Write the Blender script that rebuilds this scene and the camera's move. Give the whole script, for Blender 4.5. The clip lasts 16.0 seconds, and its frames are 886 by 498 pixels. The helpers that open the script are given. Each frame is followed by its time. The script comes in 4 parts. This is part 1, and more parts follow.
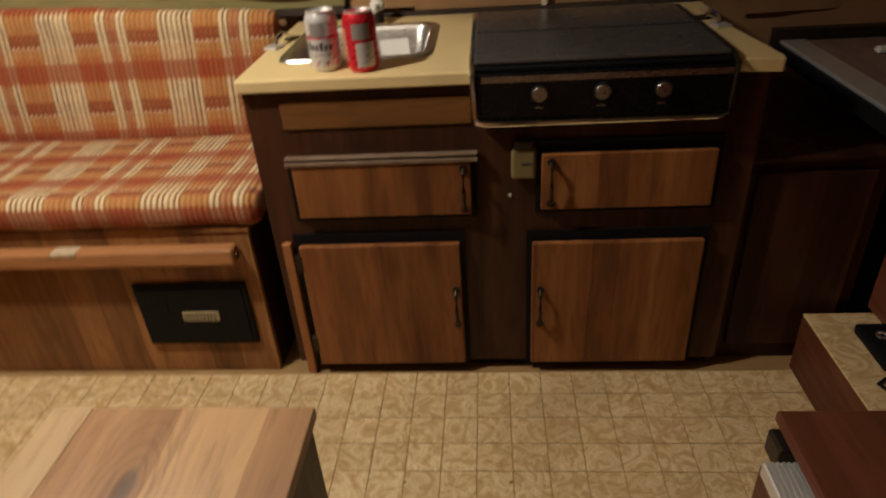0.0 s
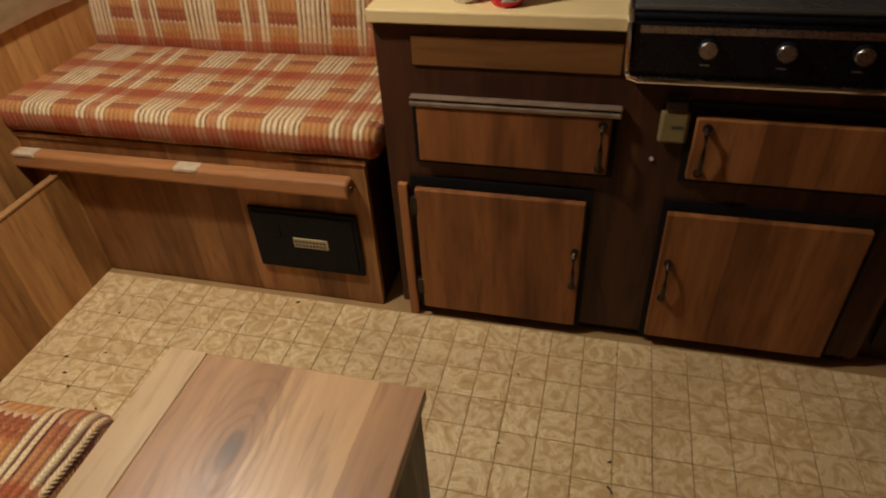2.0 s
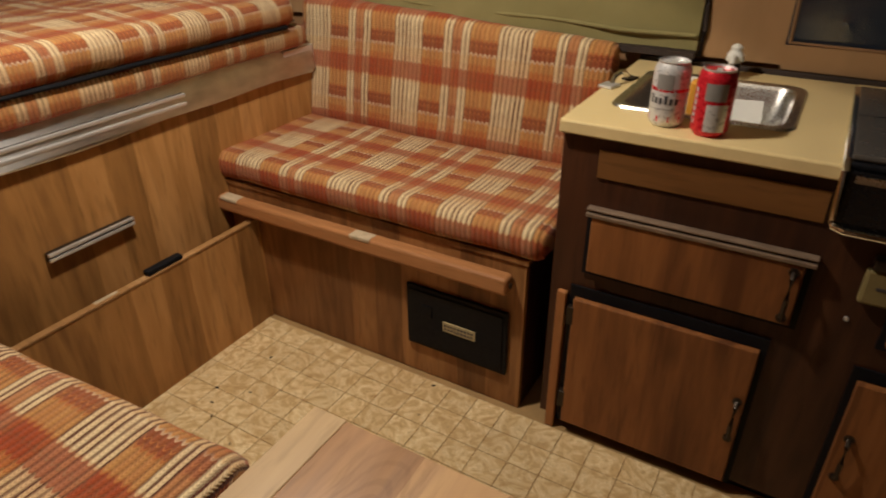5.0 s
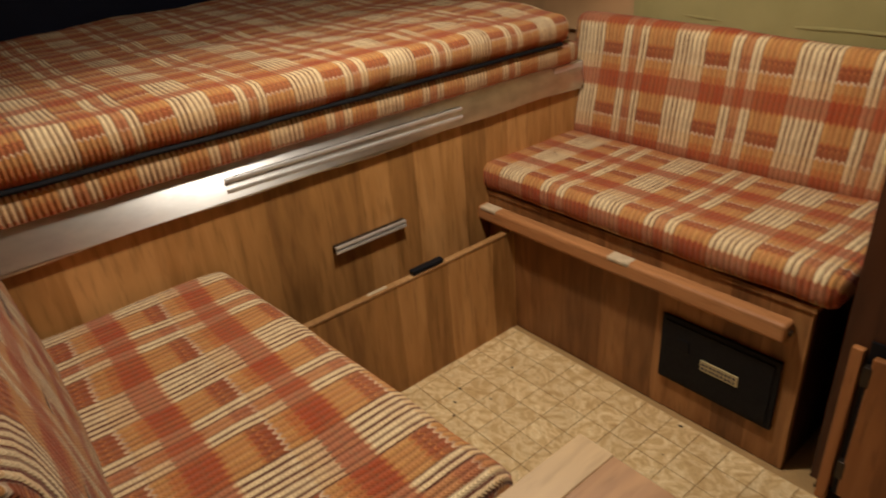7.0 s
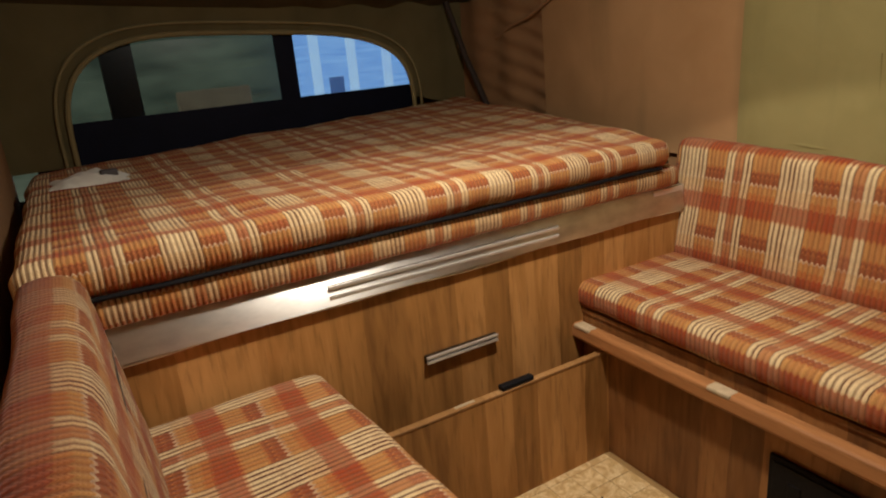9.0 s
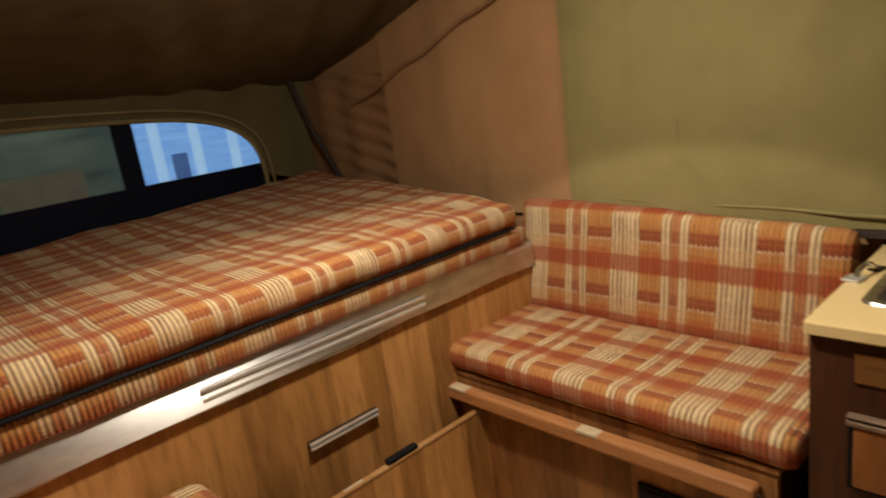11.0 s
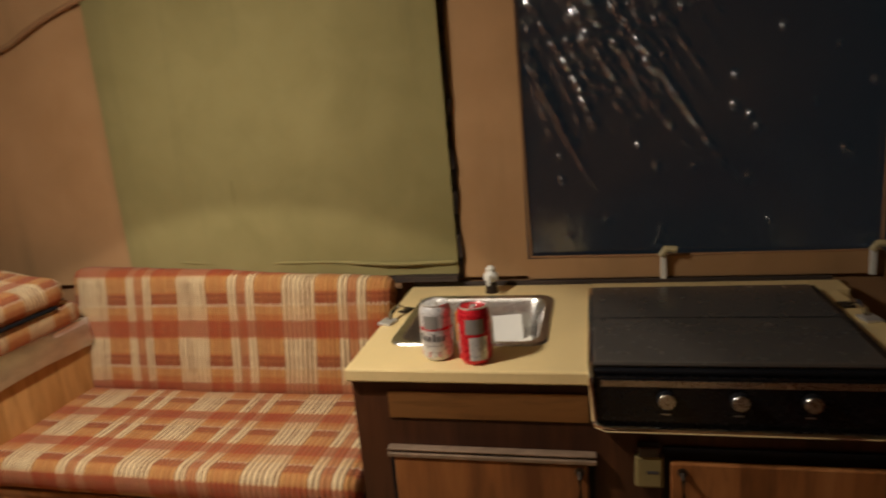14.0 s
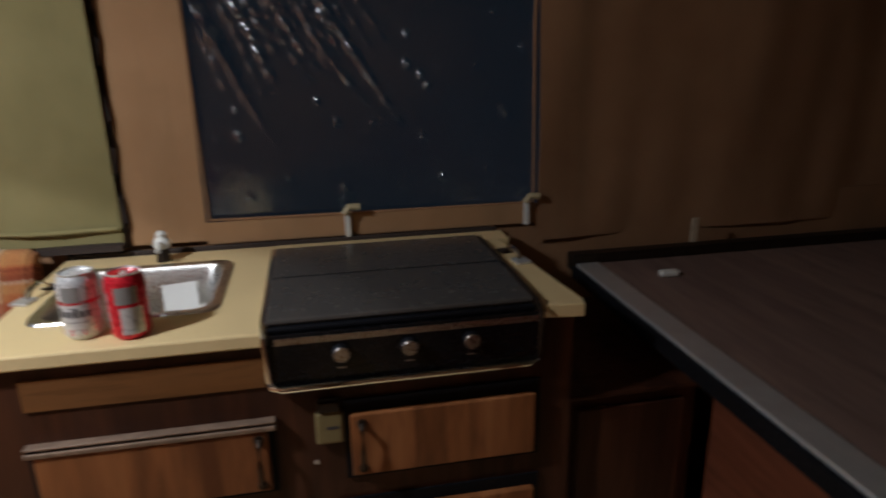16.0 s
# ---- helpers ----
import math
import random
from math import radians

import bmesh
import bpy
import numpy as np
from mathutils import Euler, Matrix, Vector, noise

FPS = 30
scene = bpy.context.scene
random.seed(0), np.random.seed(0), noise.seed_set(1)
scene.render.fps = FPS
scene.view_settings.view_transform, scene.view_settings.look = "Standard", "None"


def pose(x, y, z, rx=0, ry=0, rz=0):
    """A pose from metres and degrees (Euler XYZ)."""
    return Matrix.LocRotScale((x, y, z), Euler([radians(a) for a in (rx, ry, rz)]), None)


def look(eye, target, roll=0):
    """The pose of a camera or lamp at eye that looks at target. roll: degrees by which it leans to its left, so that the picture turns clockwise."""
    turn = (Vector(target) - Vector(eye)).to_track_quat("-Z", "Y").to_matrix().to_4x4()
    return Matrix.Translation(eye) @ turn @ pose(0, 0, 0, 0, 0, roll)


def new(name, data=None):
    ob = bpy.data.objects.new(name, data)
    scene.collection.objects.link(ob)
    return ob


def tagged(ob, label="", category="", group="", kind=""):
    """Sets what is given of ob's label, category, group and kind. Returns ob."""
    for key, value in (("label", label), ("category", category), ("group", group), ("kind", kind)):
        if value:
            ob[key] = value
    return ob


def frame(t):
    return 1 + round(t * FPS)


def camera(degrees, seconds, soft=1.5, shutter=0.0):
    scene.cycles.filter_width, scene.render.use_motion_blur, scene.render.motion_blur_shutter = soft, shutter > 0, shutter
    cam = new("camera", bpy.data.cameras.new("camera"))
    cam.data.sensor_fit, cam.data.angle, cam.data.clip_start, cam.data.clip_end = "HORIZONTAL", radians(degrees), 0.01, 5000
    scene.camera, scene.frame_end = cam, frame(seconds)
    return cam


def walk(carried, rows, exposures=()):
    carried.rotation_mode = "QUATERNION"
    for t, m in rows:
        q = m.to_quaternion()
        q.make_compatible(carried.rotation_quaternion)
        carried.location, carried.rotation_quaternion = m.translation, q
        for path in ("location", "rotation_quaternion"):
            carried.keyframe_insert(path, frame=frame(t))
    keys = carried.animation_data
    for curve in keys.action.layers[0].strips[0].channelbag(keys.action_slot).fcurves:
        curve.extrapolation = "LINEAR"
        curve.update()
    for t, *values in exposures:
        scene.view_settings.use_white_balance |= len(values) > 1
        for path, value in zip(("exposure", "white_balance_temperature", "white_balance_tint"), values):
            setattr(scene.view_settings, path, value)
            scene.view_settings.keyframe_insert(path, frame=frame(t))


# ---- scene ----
cam = camera(68.4, 16.0, soft=1.9, shutter=0.5)
PATH = [
    (0, (0.511, -1.275, 1.149), (0.356, 0.428, 0.111), -4.0),
    (0.5, (0.503, -1.258, 1.134), (0.305, 0.334, -0.06), 1.3),
    (1, (0.491, -1.185, 1.163), (0.304, 0.295, -0.169), -2.1),
    (1.5, (0.477, -1.152, 1.18), (0.173, 0.333, -0.124), -3.5),
    (2, (0.447, -1.161, 1.174), (0.016, 0.349, -0.065), -3.6),
    (2.5, (0.425, -1.174, 1.184), (-0.063, 0.363, 0.003), -1.5),
    (3, (0.419, -1.178, 1.186), (-0.115, 0.388, 0.063), -0.6),
    (3.2, (0.415, -1.179, 1.189), (-0.134, 0.394, 0.082), 0.0),
    (5.3, (0.415, -1.157, 1.179), (-0.557, 0.292, 0.202), -0.0),
    (5.5, (0.41, -1.169, 1.181), (-0.617, 0.232, 0.191), 0.3),
    (6, (0.375, -1.192, 1.185), (-0.754, 0.124, 0.187), -0.2),
    (6.5, (0.347, -1.194, 1.182), (-0.933, 0.002, 0.216), -2.6),
    (7, (0.338, -1.197, 1.188), (-1.07, -0.12, 0.263), -5.0),
    (7.5, (0.332, -1.2, 1.191), (-1.194, -0.234, 0.332), -6.1),
    (8, (0.344, -1.188, 1.188), (-1.285, -0.315, 0.424), -7.6),
    (8.2, (0.352, -1.192, 1.189), (-1.304, -0.33, 0.472), -7.3),
    (10.5, (0.375, -1.197, 1.284), (-1.232, -0.089, 0.849), -6.0),
    (11, (0.393, -1.22, 1.289), (-1.05, 0.076, 0.8), -8.0),
    (11.5, (0.397, -1.209, 1.285), (-0.966, 0.156, 0.758), -7.4),
    (12, (0.404, -1.201, 1.292), (-0.852, 0.268, 0.776), -7.1),
    (12.5, (0.428, -1.183, 1.285), (-0.668, 0.42, 0.808), -4.9),
    (13, (0.446, -1.179, 1.295), (-0.376, 0.586, 0.84), -4.3),
    (13.5, (0.463, -1.158, 1.296), (-0.208, 0.666, 0.822), -4.6),
    (14, (0.49, -1.135, 1.309), (0.037, 0.753, 0.83), -5.0),
    (14.5, (0.516, -1.119, 1.3), (0.336, 0.811, 0.808), -3.7),
    (15, (0.534, -1.099, 1.273), (0.537, 0.828, 0.737), -3.7),
    (15.5, (0.553, -1.085, 1.257), (0.643, 0.825, 0.671), -5.3),
    (16, (0.582, -1.081, 1.246), (0.955, 0.793, 0.658), -0.9),
]
walk(cam, [(t, look(eye, target, roll)) for t, eye, target, roll in PATH],
     exposures=[(0, -0.10, 5900, 10), (3.0, -0.27, 5900, 10), (7.0, -0.27, 6000, 10), (12.0, -0.12, 6250, 10), (14.0, -0.13, 5950, 10), (15.0, -0.28, 5300, 10), (16.0, -0.16, 4750, 10)])

# ---------- light ----------
world = bpy.data.worlds.new("world")
world.use_nodes = True
scene.world = world
world.node_tree.nodes["Background"].inputs[0].default_value = (0.10, 0.16, 0.35, 1)
world.node_tree.nodes["Background"].inputs[1].default_value = 0.03


def lamp(name, kind, energy, color, m, **settings):
    data = bpy.data.lights.new(name, kind)
    data.energy, data.color = energy, color
    if kind == "SPOT":
        data.spot_size, data.spot_blend, data.shadow_soft_size = radians(settings["cone"]), settings["blend"], settings["size"]
    elif kind == "POINT":
        data.shadow_soft_size = settings["size"]
    else:
        data.shape, data.size = "DISK", settings["size"]
    ob = new(name, data)
    ob.matrix_world = m
    return ob


# a warm dome lamp under the roof
LAMP = (-0.46, -0.43, 1.76)
lamp("dome_lamp_light", "AREA", 11.0, (1.0, 0.85, 0.665), look(LAMP, (-0.46, -0.4299, 0)), size=0.12)
# its clear lens throws a cone whose rim shows on the canvas
lamp("dome_lamp_lens", "SPOT", 27.0, (1.0, 0.85, 0.665), look(LAMP, (-0.46, -0.4299, 0)), cone=107, blend=0.08, size=0.02)
# the dome's bulging sides glow round about
lamp("dome_lamp_sides", "POINT", 17.5, (1.0, 0.87, 0.70), pose(LAMP[0], LAMP[1], LAMP[2] - 0.07), size=0.05)

# ---------- node materials ----------


class Graph:
    def __init__(self, name):
        self.mat = bpy.data.materials.new(name)
        self.mat.use_nodes = True
        self.nodes, self.links = self.mat.node_tree.nodes, self.mat.node_tree.links
        self.bsdf = self.nodes["Principled BSDF"]

    def put(self, kind, inputs=None, **props):
        n = self.nodes.new(kind)
        if kind == "ShaderNodeMath":
            n.operation = props.get("operation", "ADD")
        if kind == "ShaderNodeTexNoise":
            n.inputs["Detail"].default_value = 4
        if kind == "ShaderNodeTexWhiteNoise":
            n.noise_dimensions = "1D"
        for key, value in (inputs or {}).items():
            if hasattr(value, "links") or hasattr(value, "is_output"):
                self.links.new(value, n.inputs[key])
            else:
                n.inputs[key].default_value = value
        return n

    def math(self, operation, a, b=0.0):
        n = self.put("ShaderNodeMath", {0: a, 1: b}, operation=operation)
        return n.outputs[0]

    def coords(self, scale=(1, 1, 1), turn=(0, 0, 0)):
        c = self.put("ShaderNodeTexCoord")
        m = self.put("ShaderNodeMapping", {"Vector": c.outputs["Object"], "Scale": scale, "Rotation": turn})
        return m.outputs[0]

    def noise(self, scale, vector, detail=4.0, distortion=0.0):
        n = self.put("ShaderNodeTexNoise", {"Vector": vector, "Scale": scale, "Detail": detail, "Distortion": distortion})
        return n.outputs["Fac"]

    def ramp(self, fac, stops, constant=False):
        n = self.put("ShaderNodeValToRGB", {"Fac": fac})
        r = n.color_ramp
        r.interpolation = "CONSTANT" if constant else "LINEAR"
        while len(r.elements) < len(stops):
            r.elements.new(0.5)
        for e, (p, c) in zip(r.elements, stops):
            e.position = p
            e.color = (*c, 1) if len(c) == 3 else c
        return n.outputs[0]

    def mix(self, fac, a, b, blend="MIX"):
        n = self.nodes.new("ShaderNodeMix")
        n.data_type, n.blend_type = "RGBA", blend
        for socket, value in ((n.inputs[0], fac), (n.inputs[6], a), (n.inputs[7], b)):
            if hasattr(value, "is_output"):
                self.links.new(value, socket)
            else:
                socket.default_value = (*value, 1) if isinstance(value, tuple) else value
        return n.outputs[2]

    def done(self, color=None, rough=0.5, metal=0.0, bump=None, strength=0.3, distance=0.002, spec=None):
        for key, value in (("Base Color", color), ("Roughness", rough), ("Metallic", metal)):
            if value is None:
                continue
            if hasattr(value, "is_output"):
                self.links.new(value, self.bsdf.inputs[key])
            else:
                self.bsdf.inputs[key].default_value = (*value, 1) if isinstance(value, tuple) else value
        if spec is not None:
            self.bsdf.inputs["Specular IOR Level"].default_value = spec
        if bump is not None:
            b = self.put("ShaderNodeBump", {"Height": bump, "Strength": strength, "Distance": distance})
            self.links.new(b.outputs[0], self.bsdf.inputs["Normal"])
        return self.mat


def plain(name, color, rough=0.5, metal=0.0, spread=0.25, scale=9.0, bump=0.15, spec=None):
    g = Graph(name)
    v = g.coords()
    big, fine = g.noise(scale, v), g.noise(scale * 14, v)
    dark = tuple(c * (1 - spread) for c in color)
    lite = tuple(min(1, c * (1 + spread * 0.6)) for c in color)
    col = g.ramp(g.math("ADD", g.math("MULTIPLY", big, 0.7), g.math("MULTIPLY", fine, 0.3)), ((0.3, dark), (0.7, lite)))
    r = g.ramp(fine, ((0.3, (rough * 0.8,) * 3), (0.7, (min(1, rough * 1.2),) * 3)))
    return g.done(col, r, metal, fine, bump, spec=spec)


def wood(name, dark, mid, lite, grain="z", across="x", strip=0.055, rough=0.45, knots=0.5, heart=None, tones=0.30):
    """Printed wood veneer: strips of differing tone with long grain and a few knots."""
    g = Graph(name)
    stretch = {"x": (1.0, 8.5, 8.5), "y": (8.5, 1.0, 8.5), "z": (8.5, 8.5, 1.0)}[grain]
    v = g.coords(stretch)
    o = g.coords()
    sep = g.put("ShaderNodeSeparateXYZ", {0: o})
    wobble = g.math("MULTIPLY", g.noise(3.0, o), 0.03)
    s = g.math("FLOOR", g.math("DIVIDE", g.math("ADD", sep.outputs[across.upper()], wobble), strip))
    tone = g.put("ShaderNodeTexWhiteNoise", {"W": s})
    fine = g.noise(2.6, v, 8, 1.6)
    wide = g.noise(0.50, v, 4, 3.4)
    mixed = g.math("ADD", g.math("MULTIPLY", fine, 0.34), g.math("ADD", g.math("MULTIPLY", wide, 0.50), g.math("MULTIPLY", tone.outputs[0], tones)))
    col = g.ramp(mixed, ((0.32, dark), (0.56, mid), (0.80, lite)))
    k = g.put("ShaderNodeTexVoronoi", {"Vector": g.coords({"x": (3, 7, 7), "y": (7, 3, 7), "z": (7, 7, 3)}[grain]), "Scale": 0.9})
    spot = g.ramp(k.outputs["Distance"], ((0.03, (knots,) * 3), (0.16, (0, 0, 0))))
    col = g.mix(spot, col, tuple(c * 0.5 for c in dark))
    if heart:
        # growth rings round one knot
        c = g.put("ShaderNodeMapping", {"Vector": o, "Location": (-heart[0], -heart[1] * 0.42, 0), "Scale": (1, 0.42, 0)})
        away = g.put("ShaderNodeVectorMath", {0: c.outputs[0]})
        away.operation = "LENGTH"
        d = g.math("ADD", away.outputs["Value"], g.math("MULTIPLY", g.noise(9, o), 0.035))
        rings = g.math("SINE", g.math("MULTIPLY", d, 520.0))
        near = g.ramp(away.outputs["Value"], ((0.03, (1, 1, 1)), (0.085, (0, 0, 0))))
        col = g.mix(g.math("MULTIPLY", near, g.ramp(rings, ((0.1, (0, 0, 0)), (0.8, (0.30,) * 3)))), col, tuple(c * 0.75 for c in dark))
        col = g.mix(g.ramp(away.outputs["Value"], ((0.006, (0.8,) * 3), (0.016, (0, 0, 0)))), col, (0.10, 0.075, 0.055))
    pores = g.noise(9.0, v, 6)
    col = g.mix(g.ramp(pores, ((0.34, (0.30,) * 3), (0.46, (0, 0, 0)))), col, tuple(c * 0.6 for c in dark))
    r = g.ramp(fine, ((0.3, (rough + 0.12,) * 3), (0.7, (rough - 0.08,) * 3)))
    return g.done(col, r, 0.0, g.math("ADD", fine, pores), 0.18, 0.0015, 0.28)


CREAM, TAN, BRICK, PALE, ORANGE, RUST = (0.80, 0.64, 0.37), (0.55, 0.272, 0.080), (0.27, 0.068, 0.022), (0.66, 0.48, 0.30), (0.49, 0.170, 0.042), (0.36, 0.060, 0.015)


def plaid(name, u, v, pu=0.325, pv=0.187, shift=(0.0, 0.0), deep=0.85, dim=1.0):
    """Chunky woven plaid: cream warp ribs in one broad and one split group along u, over weft bands along v."""
    g = Graph(name)
    o = g.coords()
    nz = g.put("ShaderNodeTexNoise", {"Vector": o, "Scale": 7.0})
    off = g.math("MULTIPLY", g.math("SUBTRACT", nz.outputs["Fac"], 0.5), 0.010)
    du = g.put("ShaderNodeVectorMath", {0: o, 1: u})
    dv = g.put("ShaderNodeVectorMath", {0: o, 1: v})
    du.operation = dv.operation = "DOT_PRODUCT"
    a = g.math("ADD", g.math("ADD", du.outputs["Value"], off), 10.0 + shift[0])
    rib = pu / 24
    ya = g.math("SINE", g.math("SUBTRACT", g.math("MULTIPLY", a, 2 * math.pi / rib), math.pi / 2))
    # each rib pulls the weft edges a little, so that the bands end in teeth
    teeth = g.math("MULTIPLY", ya, 0.0035)
    b = g.math("ADD", g.math("ADD", g.math("ADD", dv.outputs["Value"], off), teeth), 10.0 + shift[1])
    fa, fb = g.math("FRACT", g.math("DIVIDE", a, pu)), g.math("FRACT", g.math("DIVIDE", b, pv))

    def dimmed(c):
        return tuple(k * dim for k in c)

    W, T, D, P, O, R = [dimmed(c) for c in (CREAM, TAN, BRICK, PALE, ORANGE, RUST)]
    weft = g.ramp(fb, ((0.0, T), (0.24, O), (0.27, D), (0.33, O), (0.345, D), (0.44, P), (0.475, T), (0.60, O), (0.70, R), (0.83, D), (0.85, R), (0.97, O)), True)
    cover = g.ramp(fb, ((0.0, (0.05,) * 3), (0.27, (0.16,) * 3), (0.475, (0.40,) * 3), (0.70, (0.84,) * 3), (0.97, (0.45,) * 3)), True)
    # the warp: a broad cream group of ribs, rust, a split cream group, rust
    cream = g.ramp(fa, ((0.0, (1, 1, 1)), (0.292, (0, 0, 0)), (0.50, (1, 1, 1)), (0.583, (0.12,) * 3), (0.667, (1, 1, 1)), (0.75, (0, 0, 0))), True)
    rust = g.ramp(fa, ((0.0, (0, 0, 0)), (0.333, (0.20,) * 3), (0.375, (0.08,) * 3), (0.417, (0.24,) * 3), (0.458, (0.04,) * 3), (0.583, (0.50,) * 3), (0.667, (0, 0, 0)), (0.79, (0.22,) * 3), (0.875, (0.05,) * 3), (0.917, (0.24,) * 3), (0.958, (0.0,) * 3)), True)
    wear = g.noise(55, o, 3)
    show = g.math("MULTIPLY", cream, g.math("SUBTRACT", 1.0, cover))
    col = g.mix(rust, weft, R)
    col = g.mix(show, col, W)
    # sunken gaps between the ribs, deepest among the cream ones
    gap = g.ramp(g.math("ADD", g.math("MULTIPLY", ya, 0.5), g.math("MULTIPLY", wear, 0.5)), ((0.02, (1, 1, 1)), (0.26, (0, 0, 0))))
    yarn = g.put("ShaderNodeTexWhiteNoise", {"W": g.math("FLOOR", g.math("DIVIDE", a, rib))}).outputs[0]
    depth = g.math("MULTIPLY", g.math("ADD", 0.42, g.math("MULTIPLY", show, 0.58)), g.math("MULTIPLY", g.math("ADD", 0.55, g.math("MULTIPLY", yarn, 0.65)), deep))
    col = g.mix(g.math("MULTIPLY", yarn, 0.16), col, TAN)
    col = g.mix(g.math("MULTIPLY", gap, depth), col, (0.075, 0.020, 0.010))
    # weft picks
    pick = g.math("SINE", g.math("MULTIPLY", b, 2 * math.pi / 0.0062))
    col = g.mix(g.math("MULTIPLY", g.ramp(g.math("ADD", g.math("MULTIPLY", pick, 0.4), wear), ((0.25, (1, 1, 1)), (0.55, (0, 0, 0)))), 0.30), col, (0.16, 0.040, 0.016))
    fade = g.noise(4.0, o)
    col = g.mix(g.ramp(fade, ((0.40, (0.0,) * 3), (0.80, (0.14,) * 3))), col, (0.50, 0.29, 0.13))
    lint = g.noise(160, o, 2)
    g.bsdf.inputs["Sheen Weight"].default_value = 0.06
    g.bsdf.inputs["Sheen Roughness"].default_value = 0.6
    return g.done(col, 0.92, 0.0, g.math("ADD", g.math("ADD", g.math("MULTIPLY", ya, 1.5), g.math("MULTIPLY", pick, 0.5)), lint), 0.5, 0.0028, 0.2)


def canvas(name, dark, lite, weave=420, stain=(0.12, 0.10, 0.05)):
    g = Graph(name)
    v = g.coords()
    big, mid = g.noise(1.6, v, 5), g.noise(7.0, v, 6, 0.4)
    drip = g.noise(1.0, g.coords((6, 6, 0.8)), 5)
    col = g.ramp(g.math("ADD", g.math("MULTIPLY", big, 0.6), g.math("MULTIPLY", mid, 0.4)), ((0.3, dark), (0.7, lite)))
    col = g.mix(g.ramp(drip, ((0.56, (0, 0, 0)), (0.78, (0.40,) * 3))), col, stain)
    sep = g.put("ShaderNodeSeparateXYZ", {0: v})
    w = g.math("ADD", g.math("SINE", g.math("MULTIPLY", g.math("ADD", sep.outputs[0], sep.outputs[1]), weave * 6.28)), g.math("SINE", g.math("MULTIPLY", sep.outputs[2], weave * 6.28)))
    return g.done(col, 0.88, 0.0, g.math("ADD", g.math("MULTIPLY", w, 0.1), mid), 0.25, 0.004, 0.15)


M = {}
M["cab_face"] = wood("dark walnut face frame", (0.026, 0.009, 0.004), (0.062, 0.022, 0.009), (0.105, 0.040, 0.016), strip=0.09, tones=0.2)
M["cab_door"] = wood("walnut veneer door", (0.110, 0.038, 0.011), (0.262, 0.100, 0.028), (0.40, 0.168, 0.055), strip=0.062, tones=0.20)
M["cab_panel"] = wood("golden wood strip", (0.090, 0.035, 0.009), (0.135, 0.056, 0.014), (0.185, 0.082, 0.023), grain="x", across="z", strip=0.2, knots=0.0)
M["bench_panel"] = wood("brown oak veneer panel", (0.128, 0.054, 0.017), (0.255, 0.114, 0.036), (0.420, 0.203, 0.069), strip=0.085)
M["bunk_panel"] = wood("honey oak veneer panel", (0.186, 0.085, 0.023), (0.388, 0.186, 0.053), (0.589, 0.310, 0.105), across="y", strip=0.085)
M["raw_edge"] = wood("worn board edge", (0.22, 0.11, 0.035), (0.36, 0.19, 0.07), (0.48, 0.28, 0.12), grain="x", across="y", strip=0.3, knots=0.1)
M["ledge"] = wood("worn pine lip", (0.27, 0.115, 0.040), (0.43, 0.195, 0.072), (0.56, 0.280, 0.115), grain="x", across="z", strip=0.4, knots=0.0)
M["table"] = wood("worn oak veneer table", (0.23, 0.118, 0.056), (0.41, 0.235, 0.118), (0.60, 0.385, 0.190), grain="y", across="x", strip=0.118, rough=0.34, knots=0.25, tones=0.42, heart=(-0.035, 0.115))
M["table_strip"] = wood("pale oak veneer strip", (0.40, 0.265, 0.135), (0.52, 0.365, 0.20), (0.62, 0.46, 0.27), grain="y", across="x", strip=0.3, rough=0.32, knots=0.0)
M["dresser"] = wood("reddish walnut veneer", (0.07, 0.022, 0.010), (0.14, 0.045, 0.020), (0.21, 0.075, 0.032), grain="y", across="x", strip=0.08)
M["plywood"] = wood("bare grey plywood", (0.14, 0.09, 0.07), (0.20, 0.13, 0.10), (0.26, 0.18, 0.13), grain="y", across="x", strip=0.5, rough=0.7, knots=0.1)
M["plaid_x"] = plaid("orange plaid seat cloth", (1, 0, 0), (0, 1, 1), pu=0.325, pv=0.152, shift=(0.16, 0.018))
M["plaid_back"] = plaid("orange plaid back cloth", (1, 0, 0), (0, -0.3, -1), pu=0.332, shift=(0.124, 0.076))
M["plaid_bunk"] = plaid("orange plaid mattress cloth", (0, 1, 0), (1, 0, -1), pu=0.257, pv=0.16, shift=(0.1895, 0.08))
M["plaid_lower"] = plaid("orange plaid under mattress cloth", (0, 1, 0), (1, 0, -1), pu=0.283, shift=(0.141, 0.0))
M["plaid_near"] = plaid("red plaid seat cloth", (1, 0, 0), (0, 1, -1), pv=0.174, shift=(0.26, 0.055), deep=1.15, dim=0.92)
# dim darkens the bolster's yarns: the weak lamp light there is put into the colour
M["plaid_near_back"] = plaid("red plaid bolster cloth dimmed for shade", (1, 0, 0), (0, -1, 1), shift=(0.12, 0.02), deep=1.2, dim=0.56)
M["counter"] = plain("yellow laminate", (0.70, 0.54, 0.26), 0.38, spread=0.10, scale=5)
M["steel"] = plain("brushed stainless", (0.62, 0.60, 0.56), 0.28, 1.0, spread=0.12, scale=30, bump=0.05)
M["alu"] = plain("anodised aluminium", (0.80, 0.79, 0.77), 0.38, 0.75, spread=0.10, scale=20, bump=0.08)


